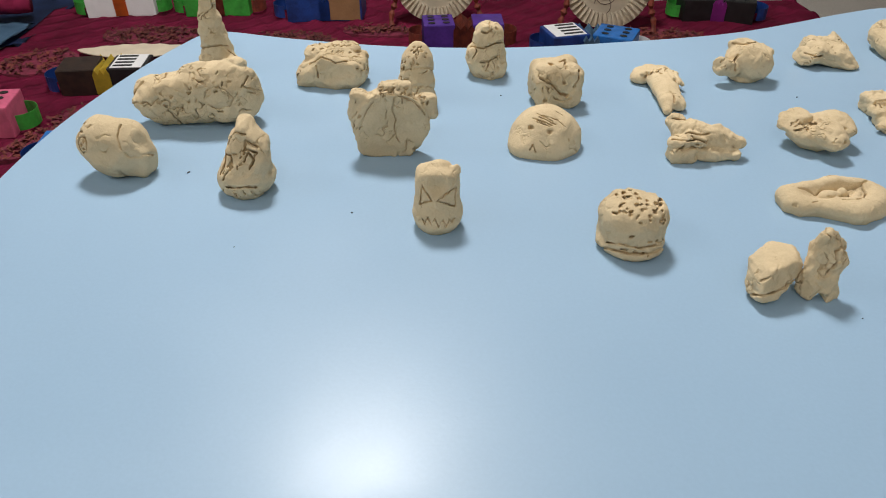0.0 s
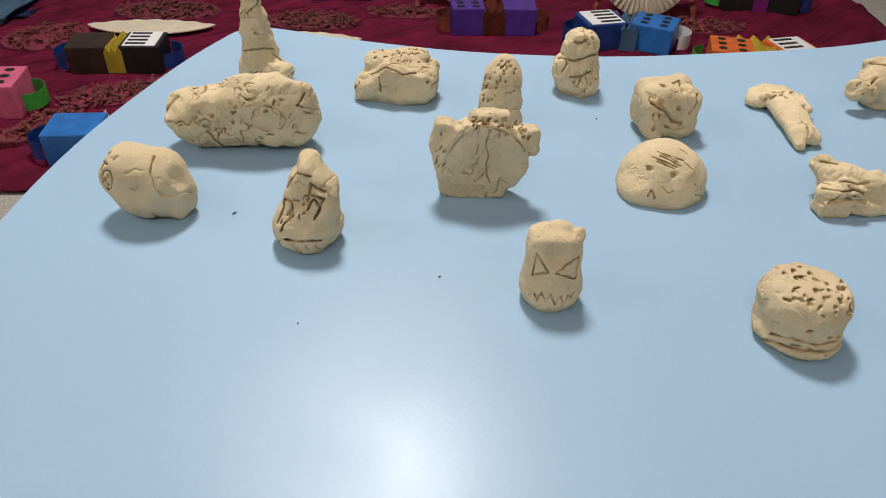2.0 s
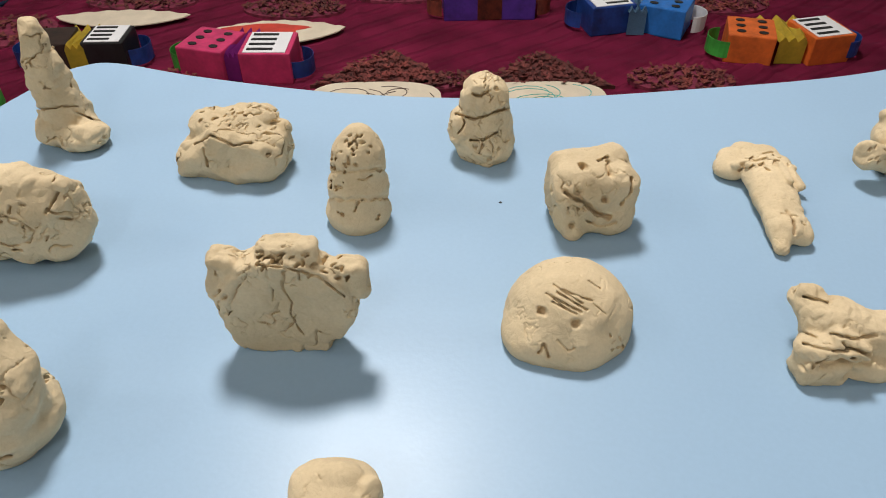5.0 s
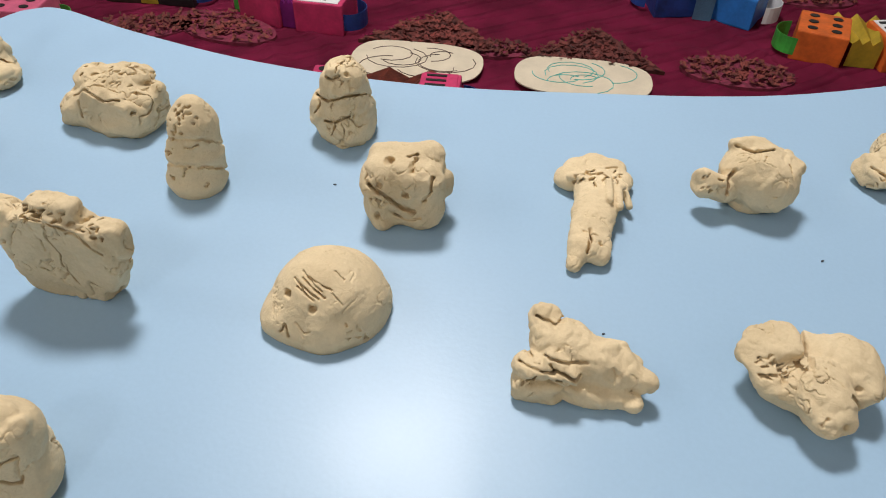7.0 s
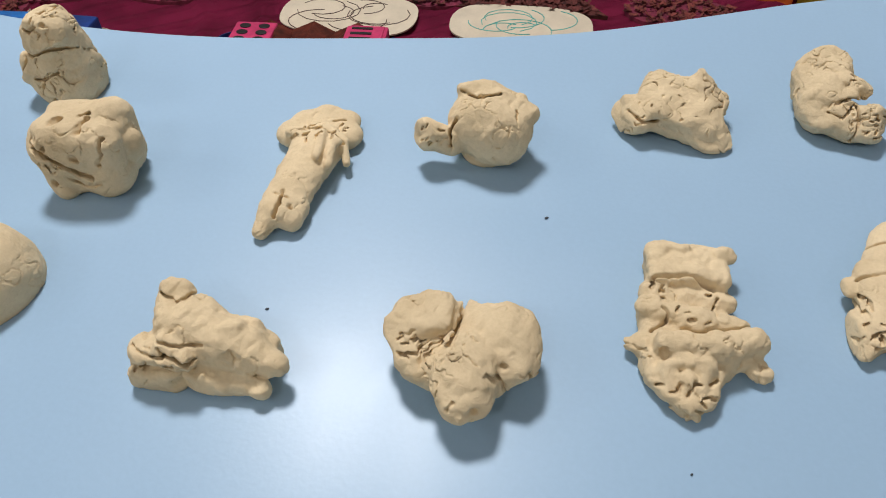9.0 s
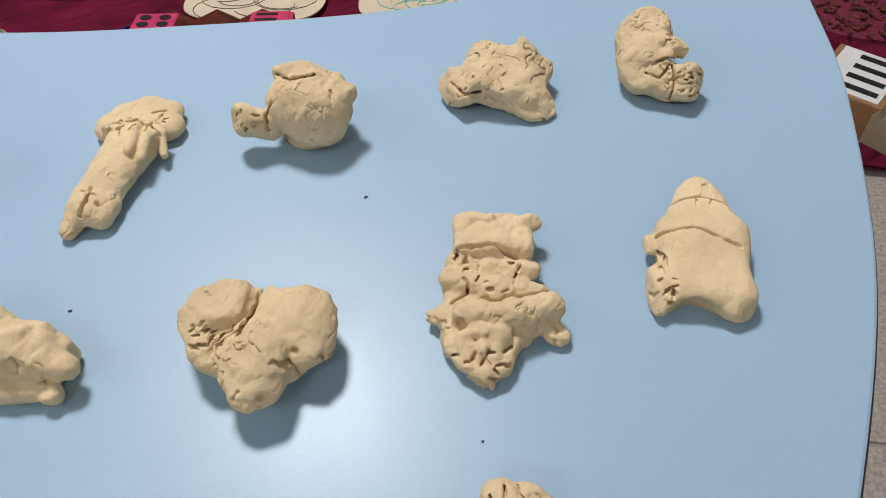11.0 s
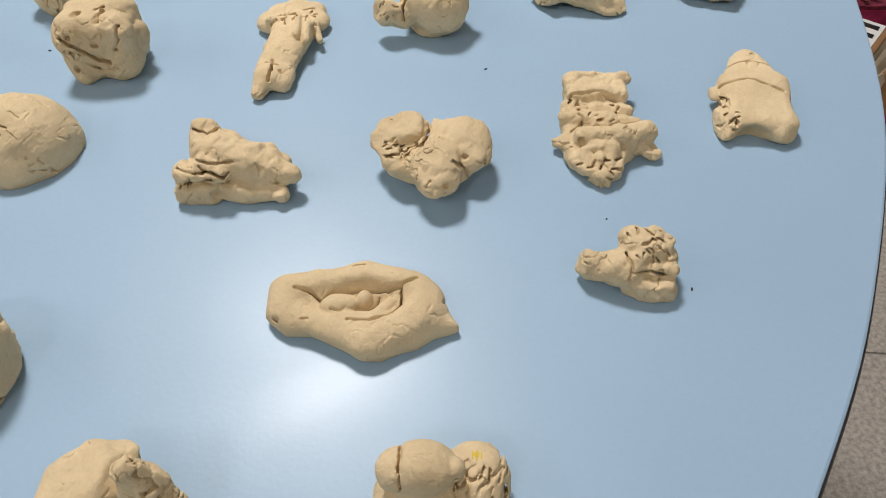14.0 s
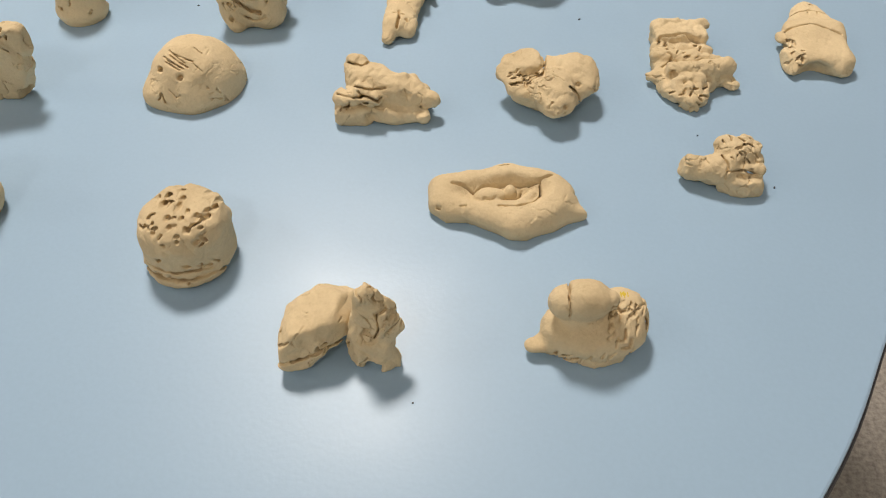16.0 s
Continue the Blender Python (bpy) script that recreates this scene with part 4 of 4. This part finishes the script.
def chunk():
    c = Clay(66, 60, 46)
    c.join(c.block((0, 0, 20), (18, 13, 12), 6, (0, -12, 34)))
    c.join(c.ball((-12, -10, 12), (11, 12, 11)), 3)
    c.join(c.ball((9, 6, 24), (11, 10, 9)), 4)
    c.planes(231, 6, 3.5)
    c.lumps(231, 1.3, 14, 0.35)
    c.score([(-20, -4), (-8, -2), (6, 4), (18, 8)], 1.1, 2.2).score([(-18, 6), (-12, 9)], 0.7, 1.4).strew(232, 10, (0, -2, 14, 8), 0.8, 1.6, 2.4)
    return c.done("clay_chunk", 0.2183, 0.3470, "chunky beige clay block leaning on a thin piece", size=(0.812, 1.007, 0.816))


def fin():
    c = Clay(48, 40, 56)
    c.join(c.block((0, 2, 20), (13, 5.5, 20), 4.5, (-14, 8, -12)))
    c.join(c.ball((5, 6, 36), (10, 6, 11)), 3)
    c.join(c.ball((10, 2, 28), (7, 6, 8)), 3)
    c.join(c.ball((-2, 6, 43), (5, 5, 5)), 3)
    c.join(c.ball((9, -3, 5), (7, 6, 7)), 3)
    c.join(c.ball((-8, -2, 8), (7, 6, 8)), 3)
    c.cut(c.ball((1, -6, 2), (5, 12, 5)), 2)
    c.planes(241, 5, 2.5)
    c.lumps(241, 1.3, 10, 0.5)
    c.score([(2, 14), (6, 20), (4, 27), (9, 30)], 1.0, 2.0).cracks(242, 10, 0.07, 1.5, 0.1)
    return c.done("clay_fin", 0.2423, 0.3393, "thin ragged beige clay fin standing upright", size=(0.791, 0.901, 0.927))


def duck():
    c = Clay(76, 72, 54)
    c.join(c.ball((1, -2, 10), (23, 15, 11)))
    c.join(c.ball((13, 5, 13), (12.5, 12, 11)), 5)
    c.join(c.roll((-10, -5, 6), (-24, -9, 5), 8.5, 4, 0.6), 3)
    c.join(c.sheet([(-22, -10), (-8, -15), (2, -17), (14, -13), (22, -4), (10, 4), (-10, 2)], 0, 5, 2.4), 2)
    c.join(c.ball((-5, 0, 20), (10, 8.5, 8)), 3)
    c.join(c.ball((-5, 0, 28), (11.5, 9.5, 9)), 0.8)
    c.join(c.ball((-13, -1, 27), (7.5, 7.5, 7.5)), 0.6)
    c.join(c.ball((6, 0, 29), (3.5, 3.5, 4.5)), 0.8)
    c.lumps(251, 0.45, 15, 0.25, 0.3)
    c.score([(-12, 29), (-12, 22), (-11, 15)], 0.6, 1.6)
    c.strew(252, 40, (6, -6, 25, 20), 0.7, 1.0, 4.0, 0.9).strew(253, 16, (-22, -10, 6, -3), 0.6, 0.9, 2.5)
    duck_ob = c.done("clay_duck", 0.3371, 0.3578, "sitting beige clay duck with round head")
    me = duck_ob.data
    me.materials.append(PAPER_CLAY)
    spot = max((v.co for v in me.vertices if abs(v.co.x - 0.014) < 0.003 and abs(v.co.y - 0.012) < 0.004), key=lambda q: q.z)
    for poly in me.polygons:
        if (poly.center - spot).length < 0.0016 + 0.0008 * math.sin(poly.center.x * 4000):
            poly.material_index = 1
    return duck_ob


for make in (slab_boat, tower, frog, skull, cone_head, plaque, pumpkin, column, snowman, cube_head, dome_face, mushroom, turtle,
             rough_dog, heart_lump, flat_man, rock, curled, shell, oval_eye, twisted, cake, chunk, fin, duck):
    make()


# ---- crumbs on the table ----
def crumb(x, y, length, turn):
    bm = bmesh.new()
    bmesh.ops.create_icosphere(bm, subdivisions=2, radius=1)
    for v in bm.verts:
        v.co *= 1 + 0.35 * noise.noise(v.co * 1.7 + Vector((x * 90, y * 90, 0)))
    bmesh.ops.scale(bm, vec=(length / 2, min(length / 3.5, 0.0007), 0.0005), verts=bm.verts)
    ob = part("crumb", bm, CRUMB, smooth=True)
    ob.matrix_world = pose(x, y, TABLE + 0.0003, 0, 0, turn)
    tagged(ob, "tiny dark dry crumb on the blue tabletop", "crumb", "crumbs on the table")


for cx, cy, length, turn in ((-0.172, 0.479, 0.0048, 60), (-0.043, 0.425, 0.0022, 20), (0.072, 0.619, 0.0026, 5), (0.341, 0.619, 0.0028, 40), (0.232, 0.542, 0.0024, 20),
                             (0.440, 0.462, 0.0024, 70), (0.405, 0.502, 0.0016, 30), (0.243, 0.523, 0.0018, 0), (0.262, 0.318, 0.0014, 10), (-0.115, 0.384, 0.0014, 60)):
    crumb(cx, cy, length * 0.75, turn)


# ---- cloth on the floor ----
def cloth(name, x0, x1, y0, y1, fold, mat, label, seed, step=0.0115, lift=0.004):
    nx, ny = int((x1 - x0) / step), int((y1 - y0) / step)
    bm, rows = bmesh.new(), []
    for j in range(ny + 1):
        row = []
        for i in range(nx + 1):
            u, v = i / nx, j / ny
            x, y = x0 + (x1 - x0) * u, y0 + (y1 - y0) * v
            wav = noise.noise(Vector((x * 3, y * 3, seed)))
            edge = min(u, 1 - u, v, 1 - v)
            y += 0.03 * noise.noise(Vector((x * 2.2, seed, v * 1.5))) * (1 - min(1, edge * 6))
            x += 0.04 * noise.noise(Vector((seed, y * 2.2, u))) * (1 - min(1, edge * 6))
            run = math.atan2(y - 3.6, x + 1.2) * 84 + wav * 5.0
            ridge = max(0.0, math.sin(run) - 0.55) / 0.45 * max(0.0, 0.35 + noise.noise(Vector((x * 1.6, y * 1.6, seed + 4))))
            fine = max(0.0, math.sin(run * 2.3 + x * 7) - 0.7) * max(0.0, noise.noise(Vector((x * 2.6, y * 2.6, seed + 9))))
            row.append(bm.verts.new((x, y, lift + fold * (ridge * 1.3 + fine + 0.25 * (1 + wav)))))
        rows.append(row)
    for a, b in zip(rows, rows[1:]):
        for i in range(nx):
            bm.faces.new((a[i], a[i + 1], b[i + 1], b[i]))
    bmesh.ops.solidify(bm, geom=bm.faces[:], thickness=0.002)
    return tagged(part(name, bm, mat, smooth=True), label, "cloth")


cloth("floor_cloth", -1.42, 1.36, 1.35, 2.80, 0.0105, CLOTH, "creased maroon cloth spread over the floor", 2.0)
cloth("blue_cloth", -2.6, -1.36, 2.28, 3.3, 0.010, NAVY_CLOTH, "crumpled dark blue cloth on the floor", 7.0, 0.03)
cloth("pale_cloth", -1.62, -1.40, 2.22, 2.46, 0.012, SKY_CLOTH, "pale blue crumpled cloth beside the maroon cloth", 5.0, 0.02, 0.022)
rollup = part("cloth_roll", bm_tube([(-1.75 + 0.04 * k, 2.44 + 0.012 * k, 0.075) for k in range(9)], lambda t: 0.035 + 0.003 * math.sin(t * 9), 16), CLOTH, smooth=True)
tagged(rollup, "rolled maroon cloth lying on blue cloth", "cloth roll")


# ---- paper accordions ----
def oval(rx, ry, n=14, at=(0, 0)):
    return [(at[0] + rx * math.cos(k * math.tau / n), at[1] + ry * math.sin(k * math.tau / n)) for k in range(n)]


def moved(bm, m):
    bm.transform(m)
    return bm


def accordion(x, y, turn, label, left, right, bellows, loops=(None, None), splay=8.0, w=0.105, d=0.105, h=0.078, gap=0.018, ends=None, base=0.006):
    """Two paper boxes hinged on a paper fan; each face is (kind, box paper), kind dots, keys, slots or plain."""
    acc = thing("paper_accordion", pose(x, y, base, 0, 0, turn), label, "paper accordion", "paper accordions on the cloth")
    for side, (kind, mat) in ((-1, left), (1, right)):
        m = Matrix.Translation((side * (w / 2 + gap), 0, 0)) @ pose(0, 0, 0, 0, 0, -side * splay)
        box = part("box", moved(bm_box((w, d, h), (0, 0, h / 2), 0.004), m), mat, acc)
        if kind == "dots":
            for k in range(6):
                spot = oval(0.0115, 0.0085, at=((k % 2 - 0.5) * w * 0.46, (k // 2 - 1) * d * 0.29))
                part("button", moved(bm_prism(spot, h + 0.0002, h + 0.0022, 0.0006), m), BLACK, box, "black painted button")
        elif kind in ("keys", "slots"):
            sheet = WHITE if kind == "keys" else mat
            panel = part("key_panel", moved(bm_box((w * 0.82, d * 0.92, 0.0016), (0, 0, h + 0.001)), m), sheet, box, "striped paper key panel")
            for k in range(4):
                part("black_key", moved(bm_box((w * 0.5, d * 0.085, 0.0016), (-side * w * 0.10, (k - 1.5) * d * 0.22, h + 0.0028), 0.0004), m), BLACK, panel)
        if ends and ends[(side + 1) // 2]:
            part("end_card", moved(bm_box((w * 0.9, 0.002, h * 0.85), (0, -d / 2 - 0.0012, h / 2)), m), ends[(side + 1) // 2], box, "bare brown card end")
        strap = loops[(side + 1) // 2]
        if strap:
            arc = [(side * (w + gap + 0.004 + 0.042 * math.sin(a)), -0.046 * math.cos(a), 0.012) for a in np.linspace(0, math.pi, 13)]
            part("strap", bm_band(arc, 0.042, 0.0012), strap, acc, "curved paper hand strap")
    fan, n = bmesh.new(), 6
    rows = []
    for k in range(n + 1):
        a = (k / n - 0.5) * (gap * 2 + 0.016)
        z = h * (0.98 if k % 2 else 0.80)
        back = 0.5 + (0.16 if k % 2 else 0.0)
        rows.append([fan.verts.new((a * 0.9, -d * 0.5, 0.004)), fan.verts.new((a * 0.9, -d * 0.5, z)), fan.verts.new((a * 1.7, d * back, z)), fan.verts.new((a * 1.7, d * back, 0.004))])
    for a, b in zip(rows, rows[1:]):
        for k in range(3):
            fan.faces.new((a[k], b[k], b[k + 1], a[k + 1]))
    bmesh.ops.solidify(fan, geom=fan.faces[:], thickness=0.001)
    part("bellows", fan, bellows, acc, "folded paper bellows")
    return acc


accordion(-0.950, 1.970, 6, "black paper accordion with yellow bellows and striped keys", ("plain", BROWN_BOX), ("keys", BLACK), YELLOW, (BLUE, BLUE), 2)
accordion(-1.225, 1.690, 12, "rose pink paper accordion with green strap", ("keys", BLACK), ("dots", ROSE), VIOLET, (GREEN, GREEN), 4, 0.125, 0.12, 0.085)
accordion(-0.790, 1.510, 4, "bright blue paper accordion beside the table", ("plain", BRIGHT_BLUE), ("plain", BLUE), CREAM, (BLUE, CREAM), 2, 0.115)
accordion(0.075, 2.325, 4, "purple paper accordion with brown bellows", ("dots", PURPLE), ("plain", PURPLE), TWIST, (TWIST, TWIST), 2, 0.10, 0.105, 0.085, 0.030)
accordion(0.475, 2.240, -4, "blue paper accordion with striped keys and buttons", ("keys", BLUE), ("dots", BRIGHT_BLUE), SKY_CLOTH, (BLUE, WHITE), 20, 0.125, 0.115, 0.08)
accordion(0.825, 2.085, 2, "orange paper accordion with yellow bellows", ("dots", ORANGE), ("keys", ORANGE), YELLOW, (GREEN, BLUE), -14, 0.115, 0.12, 0.075, 0.03)
accordion(0.985, 2.600, -8, "black paper accordion with pink bellows", ("keys", BLACK), ("dots", BLACK), VIOLET, (GREEN, BLUE), 8, 0.11)
accordion(-0.535, 1.945, -6, "crimson paper accordion with violet bellows", ("dots", PINK), ("keys", PINK), VIOLET, (GREEN, BLUE), -8, 0.125, 0.125, 0.08, 0.012)
accordion(-1.145, 2.630, 8, "white paper accordion with orange bellows", ("dots", WHITE), ("keys", WHITE), ORANGE, (GREEN, GREEN), 4, 0.105, 0.10, 0.085, 0.016)
accordion(-0.800, 2.645, 3, "green paper accordion with brown bellows", ("plain", GREEN), ("plain", GREEN), TWIST, (GREEN, TWIST), 4, 0.10)
accordion(-0.410, 2.600, 4, "blue paper accordion with a brown card end", ("plain", BLUE), ("plain", BLUE), BLUE, (BLUE, None), 6, 0.125, 0.12, 0.085, 0.012, (None, CARD))
accordion(-0.200, 1.575, 6, "small crimson paper accordion near the table", ("dots", PINK), ("slots", PINK), TWIST, (BLUE, BLUE), 0, 0.085, 0.085, 0.08, 0.072)
accordion(1.050, 1.455, -38, "brown card accordion with white key panel", ("keys", CARD), ("plain", CARD), CREAM, (BLUE, BLUE), 4, 0.125, 0.15, 0.08, 0.02)


# ---- paper shapes on the cloth ----
def scribble(points, mat, parent, z, r=0.0012):
    part("drawn_line", bm_tube([(x, y, z) for x, y in points], r, 4), mat, parent)


def tag_card(x, y, turn, w, d, mat, label, seed):
    rng = random.Random(seed)
    ob = thing("paper_tag", pose(x, y, 0.021, 0, 0, turn), label, "paper tag", "cream paper shapes on the cloth")
    rim = [(math.copysign(abs(math.cos(a)) ** 0.55, math.cos(a)) * w / 2, math.copysign(abs(math.sin(a)) ** 0.8, math.sin(a)) * d / 2 * (1 - 0.10 * math.sin(a * 2))) for a in np.linspace(0, math.tau, 41)[:-1]]
    card = part("card", bm_prism(rim, -0.0015, 0.0015), CREAM, ob)
    for _ in range(9):
        cx, cy, r = rng.uniform(-0.22, 0.22) * w, rng.uniform(-0.2, 0.2) * d, rng.uniform(0.10, 0.30) * d
        s, e = rng.uniform(0, 6), rng.uniform(2, 5)
        scribble([(cx + r * 1.5 * math.cos(s + e * k / 9), cy + r * math.sin(s + e * k / 9)) for k in range(10)], mat, card, 0.0018)
    return ob


tag_card(-0.185, 1.780, 7, 0.31, 0.175, INK, "cream paper oval tag with pencil drawing", 3)
tag_card(0.198, 1.800, 7, 0.31, 0.165, TEAL, "cream paper oval tag with teal scribble", 4)


def leaf_card(x, y, turn, w, d, mat, label):
    ob = thing("paper_leaf", pose(x, y, 0.022, 0, 0, turn), label, "paper leaf", "cream paper shapes on the cloth")
    top = [(w * (t - 0.5), d * math.sin(t * math.pi) ** 0.8 * 0.35 + 0.004 * math.sin(t * 40)) for t in np.linspace(0, 1, 24)]
    low = [(w * (t - 0.5), -d * 0.65 * math.sin(t * math.pi) ** 0.7) for t in np.linspace(1, 0, 24)][1:-1]
    card = part("card", bm_prism(top + low, -0.0015, 0.0015), CREAM, ob)
    if mat:
        blot = [(w * (-0.1 + 0.30 * math.cos(a) * (1 + 0.2 * math.sin(5 * a))), d * (-0.05 + 0.25 * math.sin(a))) for a in np.linspace(0, math.tau, 25)[:-1]]
        part("paint_blot", bm_prism(blot, 0.0017, 0.0024), mat, card, "red paint blot")
    return ob


leaf_card(-0.960, 2.235, 4, 0.38, 0.115, None, "cream paper leaf with pointed ends")
leaf_card(-0.495, 2.165, 4, 0.36, 0.15, RED, "cream paper leaf with red paint")
leaf_card(-0.620, 1.500, 24, 0.20, 0.11, None, "cream paper leaf near the table")


# ---- brown shavings ----
def shavings(x, y, turn, w, d, n, seed, corners=0):
    """A patch of curled brown flakes on a dark net ground."""
    rng = random.Random(seed)
    spot = pose(x, y, 0.014, 0, 0, turn)
    rim = [(w / 2 * math.cos(a), d / 2 * math.sin(a)) for a in np.linspace(0, math.tau, 25)[:-1]] if not corners else [(-w / 2, -d / 2), (w / 2, -d / 2), (0.02, d / 2)]
    net = part("net_patch", bm_prism(rim, -0.009, 0.001), BROWN if corners else NET)
    net.matrix_world = spot
    tagged(net, "thin brown triangle of netting on the cloth" if corners else "round maroon net patch on the cloth", "net patch", "net patches on the cloth")
    verts, faces = [], []
    for _ in range(n):
        while True:
            px, py = rng.uniform(-1, 1), rng.uniform(-1, 1)
            if (corners and abs(px) < (1 - py) / 2) or (not corners and px * px + py * py < 1 and rng.random() > 0.55 * (px * px + py * py)):
                break
        a, s = rng.uniform(0, 6.28), rng.uniform(0.003, 0.008)
        c, q, z, b = math.cos(a) * s, math.sin(a) * s, rng.uniform(0.001, 0.009), rng.uniform(0.002, 0.007)
        cx, cy, k = px * w / 2, py * d / 2, len(verts)
        for t in (-1.6, 0, 1.6):
            lift = z + b * (abs(t) > 1) * rng.uniform(0.2, 1)
            verts += [(cx + c * t - q * 0.6, cy + q * t + c * 0.6, lift), (cx + c * t + q * 0.6, cy + q * t - c * 0.6, lift + rng.uniform(0, 0.004))]
        faces += [(k, k + 1, k + 3, k + 2), (k + 2, k + 3, k + 5, k + 4)]
    me = bpy.data.meshes.new("shaving_pile")
    me.from_pydata(verts, [], faces)
    me.materials.append(BROWN)
    ob = new("shavings", me)
    ob.matrix_world = spot
    tagged(ob, "scattered curled brown shavings on a net patch", "brown shavings", kind="stuff")


for k, (px, py, turn, w, d, n, corners) in enumerate(((-0.185, 1.965, 4, 0.35, 0.19, 260, 3), (0.208, 1.965, 2, 0.34, 0.18, 260, 3), (0.545, 1.925, 0, 0.26, 0.14, 170, 0), (0.735, 2.395, 0, 0.30, 0.13, 170, 0),
                                                      (-0.96, 2.38, 0, 0.34, 0.17, 220, 0), (-0.49, 2.33, 0, 0.30, 0.15, 220, 0), (-1.24, 2.14, 20, 0.24, 0.20, 150, 0), (-0.90, 1.785, 20, 0.26, 0.12, 150, 0),
                                                      (-1.01, 1.62, 60, 0.22, 0.10, 110, 0), (-0.70, 1.84, -10, 0.30, 0.14, 150, 0), (0.02, 2.45, 0, 0.22, 0.10, 110, 0), (1.12, 1.86, 0, 0.34, 0.26, 170, 0), (-0.20, 2.43, 0, 0.26, 0.10, 130, 0), (-0.01, 1.89, 10, 0.16, 0.07, 90, 0))):
    shavings(px, py, turn, w, d, n, 40 + k, corners)


# ---- paper plates ----
def paper_plate(x, y, turn, lean, r, label, seed):
    ob = thing("paper_plate", pose(x, y, 0.010, 0, 0, turn), label, "paper plate", "paper plates on the cloth")
    tip = Matrix.Translation((0, 0, r)) @ pose(0, 0, 0, 90 - lean, 0, 0)
    bm, rings, n = bmesh.new(), [], 144
    for q, (rad, z) in enumerate(((0.0, 0.0), (0.35, 0.0), (0.66, 0.001), (0.70, 0.006), (0.80, 0.013), (0.92, 0.016), (1.0, 0.015))):
        if rad == 0:
            rings.append([bm.verts.new((0, 0, 0))])
            continue
        flute = 0.0022 if rad > 0.69 else 0.0
        rings.append([bm.verts.new((rad * r * math.cos(k * math.tau / n), rad * r * math.sin(k * math.tau / n), z + flute * math.cos(k * math.tau / 3))) for k in range(n)])
    for k in range(n):
        bm.faces.new((rings[0][0], rings[1][k], rings[1][(k + 1) % n]))
        for u, v in zip(rings[1:], rings[2:]):
            bm.faces.new((u[k], v[k], v[(k + 1) % n], u[(k + 1) % n]))
    for v in bm.verts:
        a = math.atan2(v.co.y, v.co.x)
        rad = v.co.xy.length / r
        if rad > 0.69:
            v.co.z += 0.003 * (1 if int(round(a / math.tau * n)) % 3 == 0 else -0.5)
    bmesh.ops.solidify(bm, geom=bm.faces[:], thickness=0.0012)
    plate = part("plate", moved(bm, tip), CREAM, ob, "cream fluted paper plate")
    rng = random.Random(seed)
    for _ in range(3):
        s, e, q = rng.uniform(0, 6), rng.uniform(2, 5), rng.uniform(0.1, 0.3) * r
        cx, cy = rng.uniform(-0.2, 0.2) * r, rng.uniform(-0.5, 0.0) * r
        part("drawn_line", moved(bm_tube([(cx + q * math.cos(s + e * k / 10), cy + q * math.sin(s + e * k / 10), 0.002) for k in range(11)], 0.0012, 4), tip), INK, plate)
    for side in (-1, 1):
        pts = [(side * (r * (0.93 + 0.10 * t) + 0.006 * math.sin(9 * t)), -0.03 - 0.05 * t + 0.006 * math.cos(8 * t), r * 1.25 * (1 - t) + 0.006) for t in np.linspace(0, 1, 16)]
        part("streamer", bm_tube(pts, lambda t: 0.009 + 0.004 * math.sin(t * 40), 7), TWIST, ob, "twisted red-brown crepe streamer")
    return ob


paper_plate(-0.015, 2.560, 0, 18, 0.145, "cream fluted paper plate standing upright with streamers", 5)
paper_plate(0.565, 2.500, 0, 18, 0.150, "cream fluted paper plate leaning behind an accordion", 6)


# ---- floor tiles, last ----
floor = bpy.data.objects["floor"]
tile_mesh = bpy.data.meshes.new("tile")
tile_bm = bm_box((0.597, 0.597, 0.012), (0, 0, -0.006), 0.0015)
tile_bm.to_mesh(tile_mesh)
tile_bm.free()
tile_mesh.materials.append(TERRAZZO)
for i in range(12):
    for j in range(12):
        tile = new("tile", tile_mesh)
        tile.parent = floor
        tile.location = (X0 + 0.3 + 0.6 * i, Y0 + 0.15 + 0.6 * j - 0.2, random.uniform(-0.0006, 0.0))
